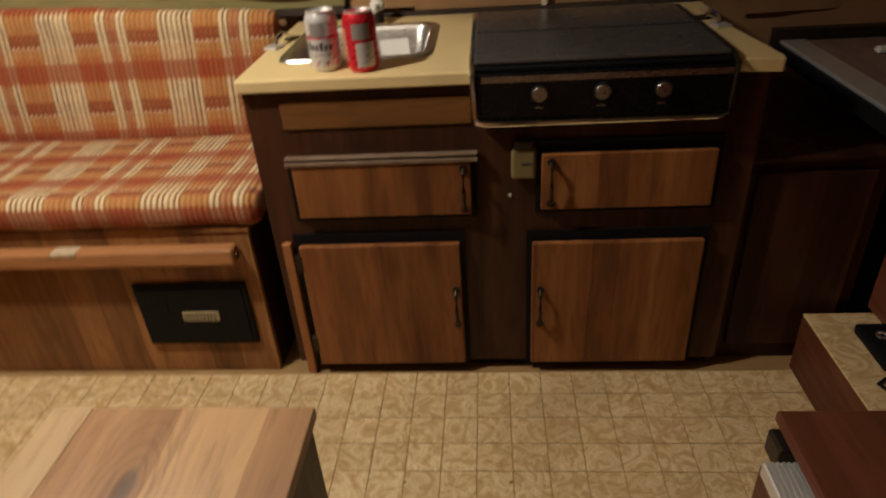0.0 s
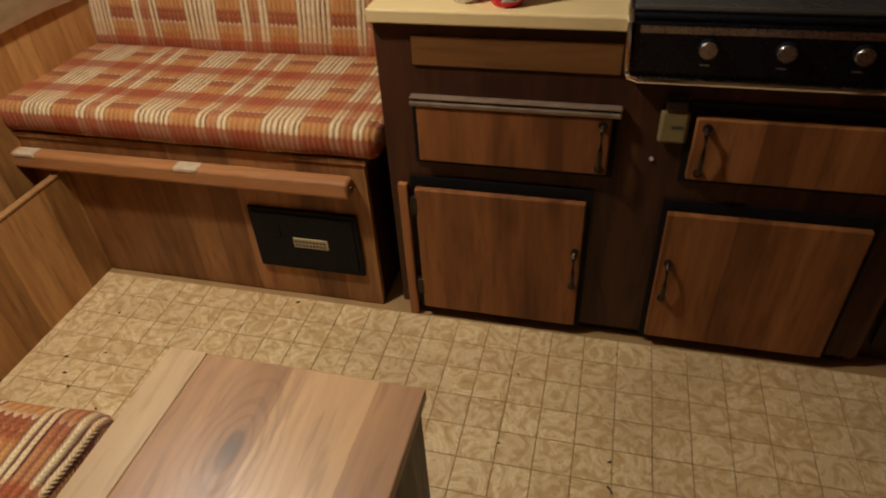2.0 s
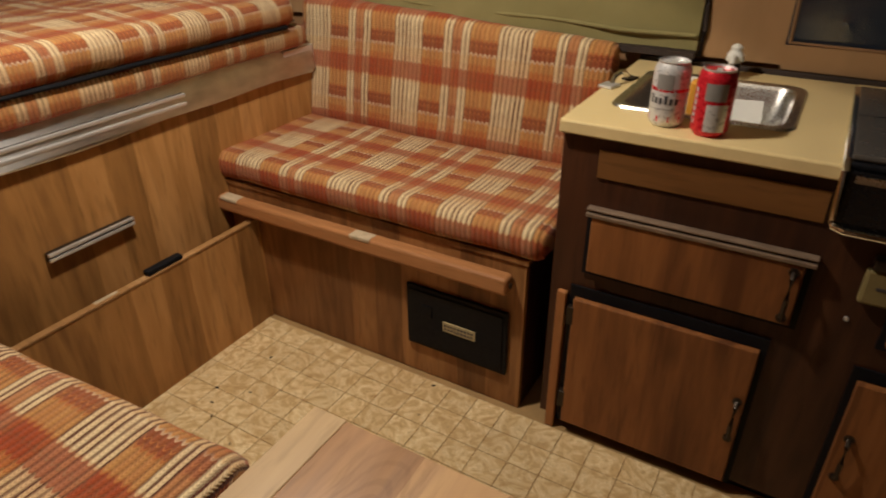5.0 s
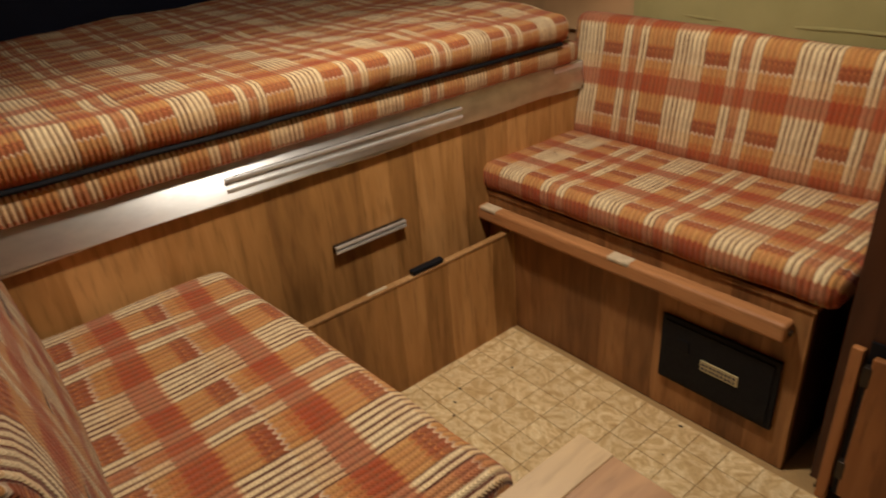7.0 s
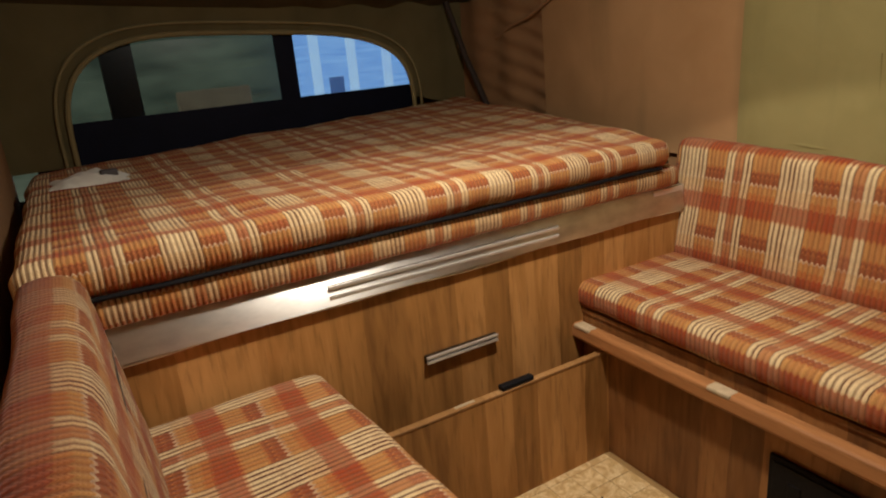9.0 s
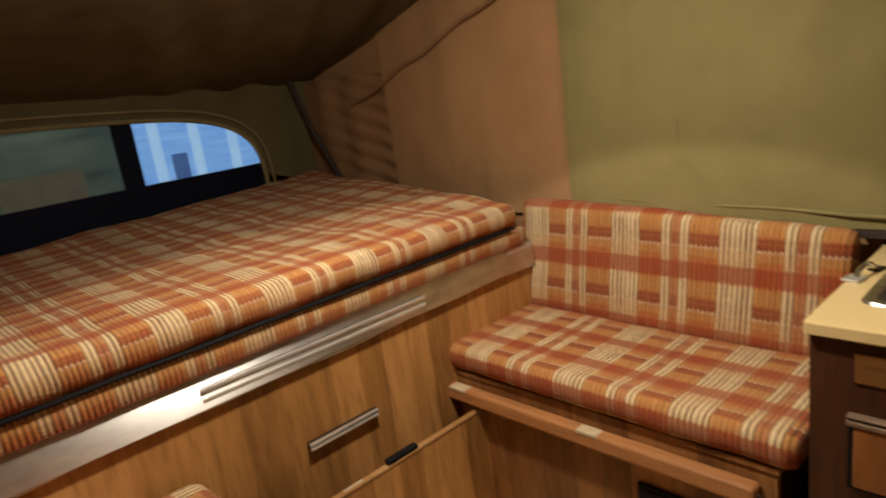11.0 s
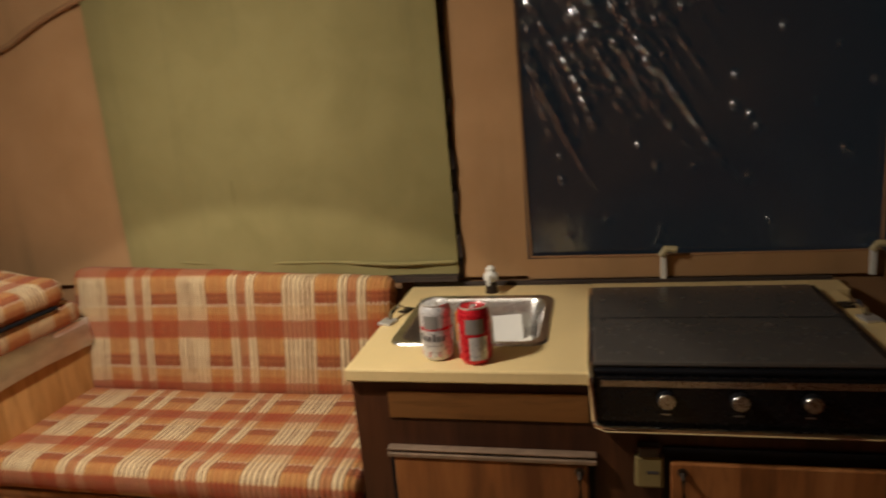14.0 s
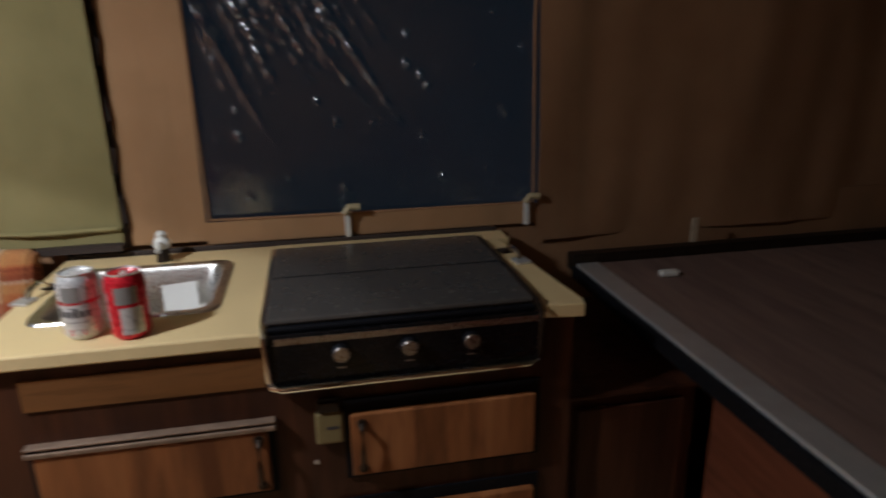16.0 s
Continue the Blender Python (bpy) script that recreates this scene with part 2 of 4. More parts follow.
def brushed_material():
    g = Graph("brushed aluminium rail")
    lines = g.noise(1.0, g.coords((420, 3.0, 420)), 3)
    scuff = g.noise(5.0, g.coords((1, 2.5, 6)), 5)
    col = g.ramp(scuff, ((0.3, (0.62, 0.61, 0.59)), (0.6, (0.82, 0.81, 0.79))))
    # fine brushing along the rail spreads its shine across the face
    across = g.put("ShaderNodeCombineXYZ", {0: -0.28, 1: 0.0, 2: 0.96})
    g.links.new(across.outputs[0], g.bsdf.inputs["Tangent"])
    g.bsdf.inputs["Anisotropic"].default_value = 0.9
    return g.done(col, g.ramp(scuff, ((0.35, (0.50,) * 3), (0.65, (0.44,) * 3))), 1.0, lines, 0.06, 0.001)


M["brushed_alu"] = brushed_material()
M["chrome"] = plain("chrome", (0.80, 0.79, 0.76), 0.12, 1.0, spread=0.05, bump=0.0)
M["black_enamel"] = plain("black enamel", (0.004, 0.004, 0.005), 0.25, 0.0, spread=0.3, scale=12, bump=0.03)
M["black_glass"] = plain("black stove lid", (0.070, 0.062, 0.054), 0.24, 0.0, spread=0.12, scale=3, bump=0.0)
M["black"] = plain("dull black metal", (0.006, 0.006, 0.008), 0.6, 0.0, spread=0.3, spec=0.15)
M["iron"] = plain("antiqued dark iron", (0.045, 0.032, 0.022), 0.42, 0.7, spread=0.4, scale=40)
M["white_plastic"] = plain("white plastic", (0.72, 0.70, 0.62), 0.40, spread=0.08)
M["paper"] = plain("white paper", (0.78, 0.76, 0.70), 0.80, spread=0.06)
M["cream_plastic"] = plain("yellowed plastic", (0.46, 0.38, 0.20), 0.45, spread=0.15)
M["plate"] = plain("grimy yellowed plastic", (0.20, 0.155, 0.06), 0.5, spread=0.2)
M["tape"] = plain("worn cloth tape", (0.50, 0.39, 0.25), 0.7, spread=0.25, scale=60)
M["olive"] = canvas("olive canvas", (0.20, 0.170, 0.066), (0.30, 0.256, 0.108))
M["tan"] = canvas("tan canvas", (0.33, 0.19, 0.085), (0.45, 0.27, 0.13))
M["rust_canvas"] = canvas("brown canvas", (0.24, 0.13, 0.06), (0.34, 0.19, 0.09))
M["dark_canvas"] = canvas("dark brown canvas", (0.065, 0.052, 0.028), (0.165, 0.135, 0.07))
M["window_canvas"] = canvas("khaki canvas", (0.18, 0.14, 0.065), (0.26, 0.21, 0.10))
M["zip"] = plain("dark zip tape", (0.035, 0.022, 0.015), 0.8)
M["amber"] = plain("amber plastic", (0.75, 0.35, 0.04), 0.4)
M["red_can"] = plain("red printed aluminium", (0.55, 0.015, 0.025), 0.28, 0.35, spread=0.08, bump=0.02)
M["white_can"] = plain("white printed aluminium", (0.60, 0.59, 0.57), 0.30, 0.35, spread=0.06, bump=0.02)
M["grey_print"] = plain("grey print", (0.30, 0.29, 0.27), 0.35, 0.3)
M["ink"] = plain("dark ink", (0.05, 0.045, 0.05), 0.5)
M["vinyl"] = plain("vinyl floor base", (0.36, 0.22, 0.085), 0.55)
M["roof"] = plain("cream roof panel", (0.42, 0.36, 0.24), 0.6)
M["night_blue"] = plain("dark blue vinyl", (0.004, 0.005, 0.014), 0.6, spec=0.1)
M["dull_trim"] = plain("worn dull metal", (0.26, 0.18, 0.12), 0.42, 0.35, spread=0.4, scale=30)


def tile_material():
    g = Graph("marbled vinyl tile")
    c = g.put("ShaderNodeTexCoord")
    info = g.put("ShaderNodeObjectInfo")
    geo = g.put("ShaderNodeNewGeometry")
    shifted = g.put("ShaderNodeVectorMath", {0: geo.outputs["Position"], 1: info.outputs["Random"]})
    n1 = g.noise(15, shifted.outputs[0], 4, 3.2)
    n2 = g.noise(60, shifted.outputs[0], 4, 1.0)
    col = g.ramp(n1, ((0.26, (0.46, 0.285, 0.11)), (0.42, (0.64, 0.44, 0.20)), (0.52, (0.72, 0.53, 0.27)), (0.60, (0.84, 0.67, 0.38)), (0.72, (0.70, 0.50, 0.24))))
    for level, width, force in ((0.44, 0.030, 0.50), (0.565, 0.022, 0.55), (0.64, 0.018, 0.35)):
        vein = g.ramp(g.math("ABSOLUTE", g.math("SUBTRACT", n1, level)), ((0.0, (force,) * 3), (width, (0, 0, 0))))
        col = g.mix(g.math("MULTIPLY", vein, g.ramp(n2, ((0.35, (0.2,) * 3), (0.6, (1, 1, 1))))), col, (0.30, 0.17, 0.06))
    tone = g.math("ADD", g.math("MULTIPLY", info.outputs["Random"], 0.22), 0.0)
    col = g.mix(tone, col, (0.36, 0.22, 0.09))
    dirt = g.noise(2.2, geo.outputs["Position"], 5)
    col = g.mix(g.ramp(dirt, ((0.5, (0, 0, 0)), (0.8, (0.35,) * 3))), col, (0.22, 0.13, 0.05))
    return g.done(col, g.ramp(n2, ((0.3, (0.42,) * 3), (0.7, (0.58,) * 3))), 0.0, g.math("ADD", n1, n2), 0.25, 0.002)


M["tile"] = tile_material()


def film_material():
    g = Graph("clear window film")
    v = g.coords()
    n = g.noise(9.0, v, 6, 1.8)
    n2 = g.noise(1.0, g.coords((26, 26, 7), (0, radians(24), 0)), 5, 1.5)
    clear = g.nodes.new("ShaderNodeBsdfTransparent")
    clear.inputs[0].default_value = (0.72, 0.76, 0.82, 1)
    gloss = g.nodes.new("ShaderNodeBsdfGlossy")
    gloss.inputs["Roughness"].default_value = 0.20
    b = g.put("ShaderNodeBump", {"Height": g.math("ADD", n, g.math("MULTIPLY", n2, 1.5)), "Strength": 0.10, "Distance": 0.006})
    g.links.new(b.outputs[0], gloss.inputs["Normal"])
    f = g.put("ShaderNodeMath", {0: g.put("ShaderNodeFresnel", {"IOR": 1.45}).outputs[0], 1: 0.20}, operation="MAXIMUM")
    mix = g.nodes.new("ShaderNodeMixShader")
    g.links.new(f.outputs[0], mix.inputs[0])
    g.links.new(clear.outputs[0], mix.inputs[1])
    g.links.new(gloss.outputs[0], mix.inputs[2])
    g.links.new(mix.outputs[0], g.nodes["Material Output"].inputs[0])
    return g.mat


M["film"] = film_material()


def glass_material(name, tint):
    g = Graph(name)
    clear = g.nodes.new("ShaderNodeBsdfTransparent")
    clear.inputs[0].default_value = (*tint, 1)
    gloss = g.nodes.new("ShaderNodeBsdfGlossy")
    gloss.inputs["Roughness"].default_value = 0.20
    f = g.put("ShaderNodeFresnel", {"IOR": 1.45})
    mix = g.nodes.new("ShaderNodeMixShader")
    for a, b in ((f.outputs[0], mix.inputs[0]), (clear.outputs[0], mix.inputs[1]), (gloss.outputs[0], mix.inputs[2]), (mix.outputs[0], g.nodes["Material Output"].inputs[0])):
        g.links.new(a, b)
    return g.mat


M["pane"] = glass_material("window pane", (0.8, 0.85, 0.85))
M["bottle_glass"] = glass_material("clear bottle glass", (0.85, 0.55, 0.22))


def glow(name, stops, strength, scale=(6, 6, 6)):
    """A far backdrop that glows faintly: its emission stands in for night light outside."""
    g = Graph(name)
    n = g.noise(1.0, g.coords(scale), 3)
    col = g.ramp(n, stops)
    g.links.new(col, g.bsdf.inputs["Emission Color"])
    g.bsdf.inputs["Emission Strength"].default_value = strength
    return g.done((0.02, 0.02, 0.02), 0.8)


M["night_air"] = glow("night air", ((0.3, (0.55, 0.78, 0.85)), (0.7, (0.65, 0.88, 0.92))), 0.012, (1, 1, 1))
# house boards are no lamps: the blue night light on them is emission
M["siding"] = glow("self-glowing siding", ((0.3, (0.20, 0.40, 0.86)), (0.7, (0.34, 0.58, 1.0))), 1.0, (0.5, 2, 40))
M["siding_dark"] = glow("weakly self-glowing siding window", ((0.3, (0.10, 0.20, 0.50)), (0.7, (0.14, 0.26, 0.60))), 0.6)
M["siding_batten"] = glow("self-glowing siding batten", ((0.3, (0.45, 0.66, 1.0)), (0.7, (0.55, 0.75, 1.0))), 1.0)
# garage wall, boards and box emit the dim light that would fall on them
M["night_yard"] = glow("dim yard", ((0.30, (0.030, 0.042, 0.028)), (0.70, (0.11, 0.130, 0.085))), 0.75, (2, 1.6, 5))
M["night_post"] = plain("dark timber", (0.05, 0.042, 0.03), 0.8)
M["glow_yard_box"] = glow("self-glowing yard box", ((0.3, (0.10, 0.075, 0.045)), (0.7, (0.13, 0.10, 0.06))), 0.75)

# ---------- mesh helpers ----------
ORIGIN = {}


def thing(name, at, label, category, group="", kind=""):
    ob = new(name)
    ob.empty_display_size = 0.05
    ob.location = at
    ORIGIN[ob] = Vector(at)
    return tagged(ob, label, category, group, kind)


def part(name, bm, material, parent=None, label="", smooth=False, bevel=0.0):
    """Links bm, in world metres, as one mesh under a thing or a part, or at top level."""
    base = ORIGIN[parent] if parent is not None else Vector((0, 0, 0))
    bmesh.ops.translate(bm, verts=bm.verts, vec=-base)
    bmesh.ops.recalc_face_normals(bm, faces=bm.faces)
    me = bpy.data.meshes.new(name)
    bm.to_mesh(me)
    bm.free()
    me.materials.append(M[material])
    if smooth:
        for p in me.polygons:
            p.use_smooth = True
        me.set_sharp_from_angle(angle=radians(42))
    ob = new(name, me)
    if parent is not None:
        ob.parent = parent
    ORIGIN[ob] = base
    if bevel:
        mod = ob.modifiers.new("bevel", "BEVEL")
        mod.width, mod.segments, mod.limit_method = bevel, 2, "ANGLE"
    if label:
        ob["label"] = label
    return ob


def box(lo, hi, bm=None, bevel=0.0, cuts=2):
    bm = bm or bmesh.new()
    made = bmesh.ops.create_cube(bm, size=1)["verts"]
    size = [b - a for a, b in zip(lo, hi)]
    mid = [(a + b) / 2 for a, b in zip(lo, hi)]
    bmesh.ops.scale(bm, vec=size, verts=made)
    bmesh.ops.translate(bm, vec=mid, verts=made)
    if bevel:
        edges = list({e for v in made for e in v.link_edges})
        bmesh.ops.bevel(bm, geom=edges, offset=bevel, segments=cuts, affect="EDGES", profile=0.5)
    return bm


def rod(p, q, r, bm=None, r2=None, seg=12):
    bm = bm or bmesh.new()
    p, q = Vector(p), Vector(q)
    m = Matrix.Translation((p + q) / 2) @ (q - p).to_track_quat("Z", "Y").to_matrix().to_4x4()
    bmesh.ops.create_cone(bm, cap_ends=True, segments=seg, radius1=r, radius2=r if r2 is None else r2, depth=(q - p).length, matrix=m)
    return bm


def tube(points, r, bm=None, seg=8):
    """A bent rod through points."""
    bm = bm or bmesh.new()
    pts = [Vector(p) for p in points]
    rings = []
    for i, p in enumerate(pts):
        d = (pts[min(i + 1, len(pts) - 1)] - pts[max(i - 1, 0)]).normalized()
        q = d.to_track_quat("Z", "Y")
        rings.append([bm.verts.new(p + q @ Vector((r * math.cos(2 * math.pi * k / seg), r * math.sin(2 * math.pi * k / seg), 0))) for k in range(seg)])
    for a, b in zip(rings, rings[1:]):
        for k in range(seg):
            bm.faces.new((a[k], a[(k + 1) % seg], b[(k + 1) % seg], b[k]))
    bm.faces.new(rings[0]), bm.faces.new(rings[-1])
    return bm


def lathe(profile, at, bm=None, seg=28):
    """A turned body from (radius, height) rows."""
    bm = bm or bmesh.new()
    rings = [[bm.verts.new((at[0] + r * math.cos(2 * math.pi * k / seg), at[1] + r * math.sin(2 * math.pi * k / seg), at[2] + h)) for k in range(seg)] for r, h in profile]
    for a, b in zip(rings, rings[1:]):
        for k in range(seg):
            bm.faces.new((a[k], a[(k + 1) % seg], b[(k + 1) % seg], b[k]))
    bm.faces.new(rings[0]), bm.faces.new(rings[-1])
    return bm


def sheet(nu, nv, place, thick=0.0):
    """A grid from place(u, v) for u, v in 0..1; thick gives it a second side."""
    bm = bmesh.new()
    rows = [[bm.verts.new(place(i / nu, j / nv)) for j in range(nv + 1)] for i in range(nu + 1)]
    for i in range(nu):
        for j in range(nv):
            bm.faces.new((rows[i][j], rows[i + 1][j], rows[i + 1][j + 1], rows[i][j + 1]))
    if thick:
        bmesh.ops.recalc_face_normals(bm, faces=bm.faces)
        bmesh.ops.solidify(bm, geom=bm.faces[:], thickness=thick)
    return bm


def soft_box(lo, hi, r, step=0.03, puff=0.008, seams=None, sag=0.0, seed=0.0):
    """A stuffed cushion: rounded box, slightly uneven, with optional sewn channels along one height axis."""
    lo, hi = Vector(lo), Vector(hi)
    size = hi - lo
    n = [max(3, round(s / step)) for s in size]
    bm = bmesh.new()
    grid = {}

    def vert(i, j, k):
        if (i, j, k) not in grid:
            f = Vector((i / n[0], j / n[1], k / n[2]))
            p = Vector([lo[a] + size[a] * f[a] for a in range(3)])
            inner = Vector([min(max(p[a], lo[a] + r), hi[a] - r) for a in range(3)])
            d = p - inner
            if d.length > 1e-6:
                p = inner + d.normalized() * r
                out = d.normalized()
            else:
                out = Vector((0, 0, 1))
            w = noise.noise(Vector((p.x * 5 + seed, p.y * 5, p.z * 5))) * puff + noise.noise(Vector((p.x * 13, p.y * 13 + seed, p.z * 13))) * puff * 0.35
            if seams:
                axis, pitch, deep = seams
                s = abs(math.sin(math.pi * (p[axis] - lo[axis]) / pitch))
                w += deep * (s ** 0.5 - 1)
            p = p + out * w
            if sag:
                p.z -= sag * math.sin(math.pi * f[0]) * math.sin(math.pi * f[1])
            grid[i, j, k] = bm.verts.new(p)
        return grid[i, j, k]

    for a in range(3):
        b, c = (a + 1) % 3, (a + 2) % 3
        for side in (0, n[a]):
            for i in range(n[b]):
                for j in range(n[c]):
                    q = []
                    for di, dj in ((0, 0), (1, 0), (1, 1), (0, 1)):
                        idx = [0, 0, 0]
                        idx[a], idx[b], idx[c] = side, i + di, j + dj
                        q.append(vert(*idx))
                    bm.faces.new(q)
    return bm


def structure(name, bm, material, label="", smooth=False, bevel=0.0):
    return tagged(part(name, bm, material, None, "", smooth, bevel), label or name.replace("_", " "), name.split("_")[0], "", "structure")


# ---------- plan ----------
CTR_Z, WALL_Y, BUNK_X = 0.78, 0.555, -1.0
FACE_Y = 0.012          # cabinet face
TILE = 0.0785

# ---------- structure ----------
floor = structure("floor", box((-2.4, -2.0, -0.06), (2.4, 0.62, -0.002)), "vinyl", "tan marbled sheet vinyl floor in small squares")
structure("wall_north_low", box((-2.40, WALL_Y + 0.012, 0.0), (2.4, WALL_Y + 0.05, 0.83)), "rust_canvas", "brown lower side wall behind the counter")
structure("wall_west", box((-2.44, -1.6, 0.0), (-2.40, 0.62, 0.72)), "dark_canvas", "dark end wall under the bunk")
structure("wall_east", box((2.40, -2.0, 0.0), (2.44, 0.62, 2.0)), "dark_canvas", "dark canvas end wall of the far bunk")
structure("wall_south", box((-2.4, -1.42, 0.0), (-0.06, -1.38, 2.0)), "rust_canvas", "brown canvas side wall behind the bench back")
structure("wall_entrance", box((-0.06, -2.04, 0.0), (2.4, -2.0, 2.0)), "rust_canvas", "brown side wall at the entrance")
structure("wall_return", box((-0.10, -2.0, 0.0), (-0.06, -1.42, 2.0)), "rust_canvas", "brown wall return beside the entrance")
# added backing that keeps outside blue from showing through gaps in the bunk canvas
structure("wall_north_tent", box((-2.46, WALL_Y + 0.065, 0.0), (0.25, WALL_Y + 0.085, 1.99)), "rust_canvas", "brown backing added to close gaps behind the bunk canvas")
structure("ceiling", box((-1.0, -2.0, 1.98), (2.4, 0.62, 2.02)), "roof", "cream hard roof panel")


def canvas_sheet(name, x0, x1, z0, z1, y, material, label, wave=0.012, seed=0.0, nx=40, nz=36):
    def place(u, v):
        x, z = x0 + (x1 - x0) * u, z0 + (z1 - z0) * v
        w = noise.noise(Vector((x * 1.7 + seed, 0.3, z * 0.9))) * wave + noise.noise(Vector((x * 7, seed, z * 2.5))) * wave * 0.3
        return (x, y + w, z)
    return structure(name, sheet(nx, nz, place, 0.002), material, label, True)


canvas_sheet("canvas_olive", -0.88, 0.128, 0.815, 1.99, WALL_Y - 0.025, "olive", "olive green canvas curtain with a stitched seam", 0.022, 2.0)
canvas_sheet("canvas_tan_west", -1.80, -0.875, 0.80, 1.99, WALL_Y - 0.005, "tan", "tan canvas side panel", 0.012, 5.0)
canvas_sheet("canvas_tan_post", 0.140, 0.315, 0.80, 1.99, WALL_Y, "tan", "tan canvas strip beside the window", 0.004, 7.0, 10, 30)
canvas_sheet("canvas_tan_sill", 0.315, 1.165, 0.79, 0.845, WALL_Y, "tan", "tan canvas sill below the window", 0.003, 8.0, 40, 5)
canvas_sheet("canvas_tan_head", 0.315, 1.165, 1.78, 1.99, WALL_Y, "tan", "tan canvas head over the window", 0.003, 8.0, 40, 5)
canvas_sheet("canvas_brown_east", 1.165, 2.40, 0.74, 1.99, WALL_Y + 0.005, "rust_canvas", "brown canvas side panel at the dark bunk", 0.05, 9.0, 50, 40)

# zip edge between the curtain and the window strip
z = thing("zip_strip", (0.134, WALL_Y - 0.02, 0.80), "dark zip tape hanging down the canvas edge", "zip")
part("tape", tube([(0.134 + 0.004 * math.sin(k * 1.7), WALL_Y - 0.012, 0.80 + 0.06 * k) for k in range(20)], 0.006), "zip", z, smooth=True)
part("hem", box((-0.06, WALL_Y - 0.045, 0.800), (0.128, WALL_Y - 0.012, 0.814)), "zip", z, "dark binding along the curtain's lower edge")

# window of clear film over the stove
win = thing("window_1", (0.74, WALL_Y, 0.845), "dark night window of wrinkled clear plastic film", "window", kind="structure")


def film_mesh():
    """Slack plastic film with sharp creases falling from its upper corner and many small dents."""
    rng = np.random.default_rng(5)
    nx, nz = 300, 320
    x, zz = np.meshgrid(0.305 + 0.87 * np.arange(nx) / (nx - 1), 0.842 + 0.95 * np.arange(nz) / (nz - 1), indexing="ij")
    h = 0.006 * np.sin(7 * x + 3 * zz) + 0.004 * np.sin(13 * zz - 5 * x)
    for k in range(80):
        x0, z0 = 0.30 + 0.34 * rng.random() ** 1.3, 1.36 + 0.42 * rng.random()
        lean, bend, length = 0.25 + 0.35 * rng.random(), 0.5 * rng.random(), 0.10 + 0.26 * rng.random()
        d = z0 - zz
        across = x - (x0 + lean * d + bend * d * d)
        along = np.clip(1 - ((d - length / 2) / (length * 0.6)) ** 2, 0, 1)
        w = 0.005 + 0.008 * rng.random()
        h -= (0.38 + 0.8 * (x0 + 0.4 * lean * length - 0.35)) * (1 + 0.3 * rng.random()) * w * along * np.exp(-((across / w) ** 2)) * (0.62 + 0.38 * np.sin(120 * d + k))
    for k in range(64):
        x0, z0, w = 0.32 + 0.84 * rng.random(), 0.86 + 0.9 * rng.random() ** 0.7, 0.0035 + 0.004 * rng.random()
        h -= (0.40 + 0.75 * (x0 - 0.35)) * (0.8 + 0.6 * rng.random()) * w * 1.3 * np.exp(-(((x - x0) + 0.2 * (zz - z0)) ** 2 + (0.7 * (zz - z0)) ** 2) / w ** 2)
    co = np.stack([x, WALL_Y + 0.022 + h, zz], -1).reshape(-1, 3) - np.array(ORIGIN[win])
    i, j = np.meshgrid(np.arange(nx - 1), np.arange(nz - 1), indexing="ij")
    q = (i * nz + j).ravel()
    me = bpy.data.meshes.new("pane")
    me.from_pydata(co.tolist(), [], np.stack([q, q + nz, q + nz + 1, q + 1], -1).tolist())
    for p in me.polygons:
        p.use_smooth = True
    me.materials.append(M["film"])
    return me


pane = new("pane", film_mesh())
pane.parent = win
pane.visible_shadow = False
part("binding", tube([(0.322, WALL_Y + 0.002, 1.80), (0.318, WALL_Y + 0.002, 1.2), (0.324, WALL_Y + 0.002, 0.85), (0.6, WALL_Y + 0.002, 0.846), (1.158, WALL_Y + 0.002, 0.846), (1.152, WALL_Y + 0.002, 1.3), (1.160, WALL_Y + 0.002, 1.80)], 0.005), "rust_canvas", win)
structure("backdrop_night", box((-2.4, 4.0, -1.0), (5.0, 4.02, 4.0)), "night_air", "dark night outside the window")

# ---------- bench under the curtain ----------
bench = thing("bench", (-0.56, 0.2, 0), "brown wood-veneer bench box with an overhanging lip", "bench")
part("front_panel", box((-1.06, 0.014, 0.0), (-0.06, 0.030, 0.425)), "bench_panel", bench, bevel=0.0015)
part("side_panel", box((-0.076, 0.031, 0.0), (-0.060, 0.53, 0.425)), "cab_face", bench)
part("top_board", box((-1.06, 0.010, 0.4255), (-0.055, 0.53, 0.438)), "bench_panel", bench)
part("lip", box((-1.055, -0.028, 0.352), (-0.090, 0.013, 0.398), bevel=0.010, cuts=3), "ledge", bench, "rounded reddish wooden lip")
part("bracket", box((-1.06, -0.004, 0.29), (-1.035, 0.013, 0.341)), "iron", bench)
for x in (-0.96, -0.50):
    part("tape", box((x - 0.032, -0.0295, 0.387), (x + 0.032, 0.006, 0.3995), bevel=0.004), "tape", bench, "worn pale tape patch")
part("pin", rod((-0.0899, -0.010, 0.375), (-0.086, -0.010, 0.375), 0.007), "iron", bench, "dark iron pin in the lip's end", smooth=True)
grille = thing("heater_panel", (-0.24, 0.012, 0.18), "black metal heater plate set in the bench front", "heater")
part("plate", box((-0.384, 0.004, 0.098), (-0.096, 0.0138, 0.284), bevel=0.003), "black", grille)
part("rim", box((-0.372, 0.001, 0.110), (-0.108, 0.0035, 0.272), bevel=0.001), "black", grille)
part("knob_recess", box((-0.335, -0.001, 0.20), (-0.305, 0.002, 0.235), bevel=0.002), "black", grille)
lab = part("name_plate", box((-0.272, -0.002, 0.176), (-0.180, 0.0008, 0.204)), "cream_plastic", grille, "small pale metal label")
for r in range(2):
    for k in range(9):
        part("print_bar", box((-0.268 + k * 0.0095, -0.0026, 0.180 + r * 0.011), (-0.2615 + k * 0.0095, -0.0021, 0.187 + r * 0.011)), "ink", lab)

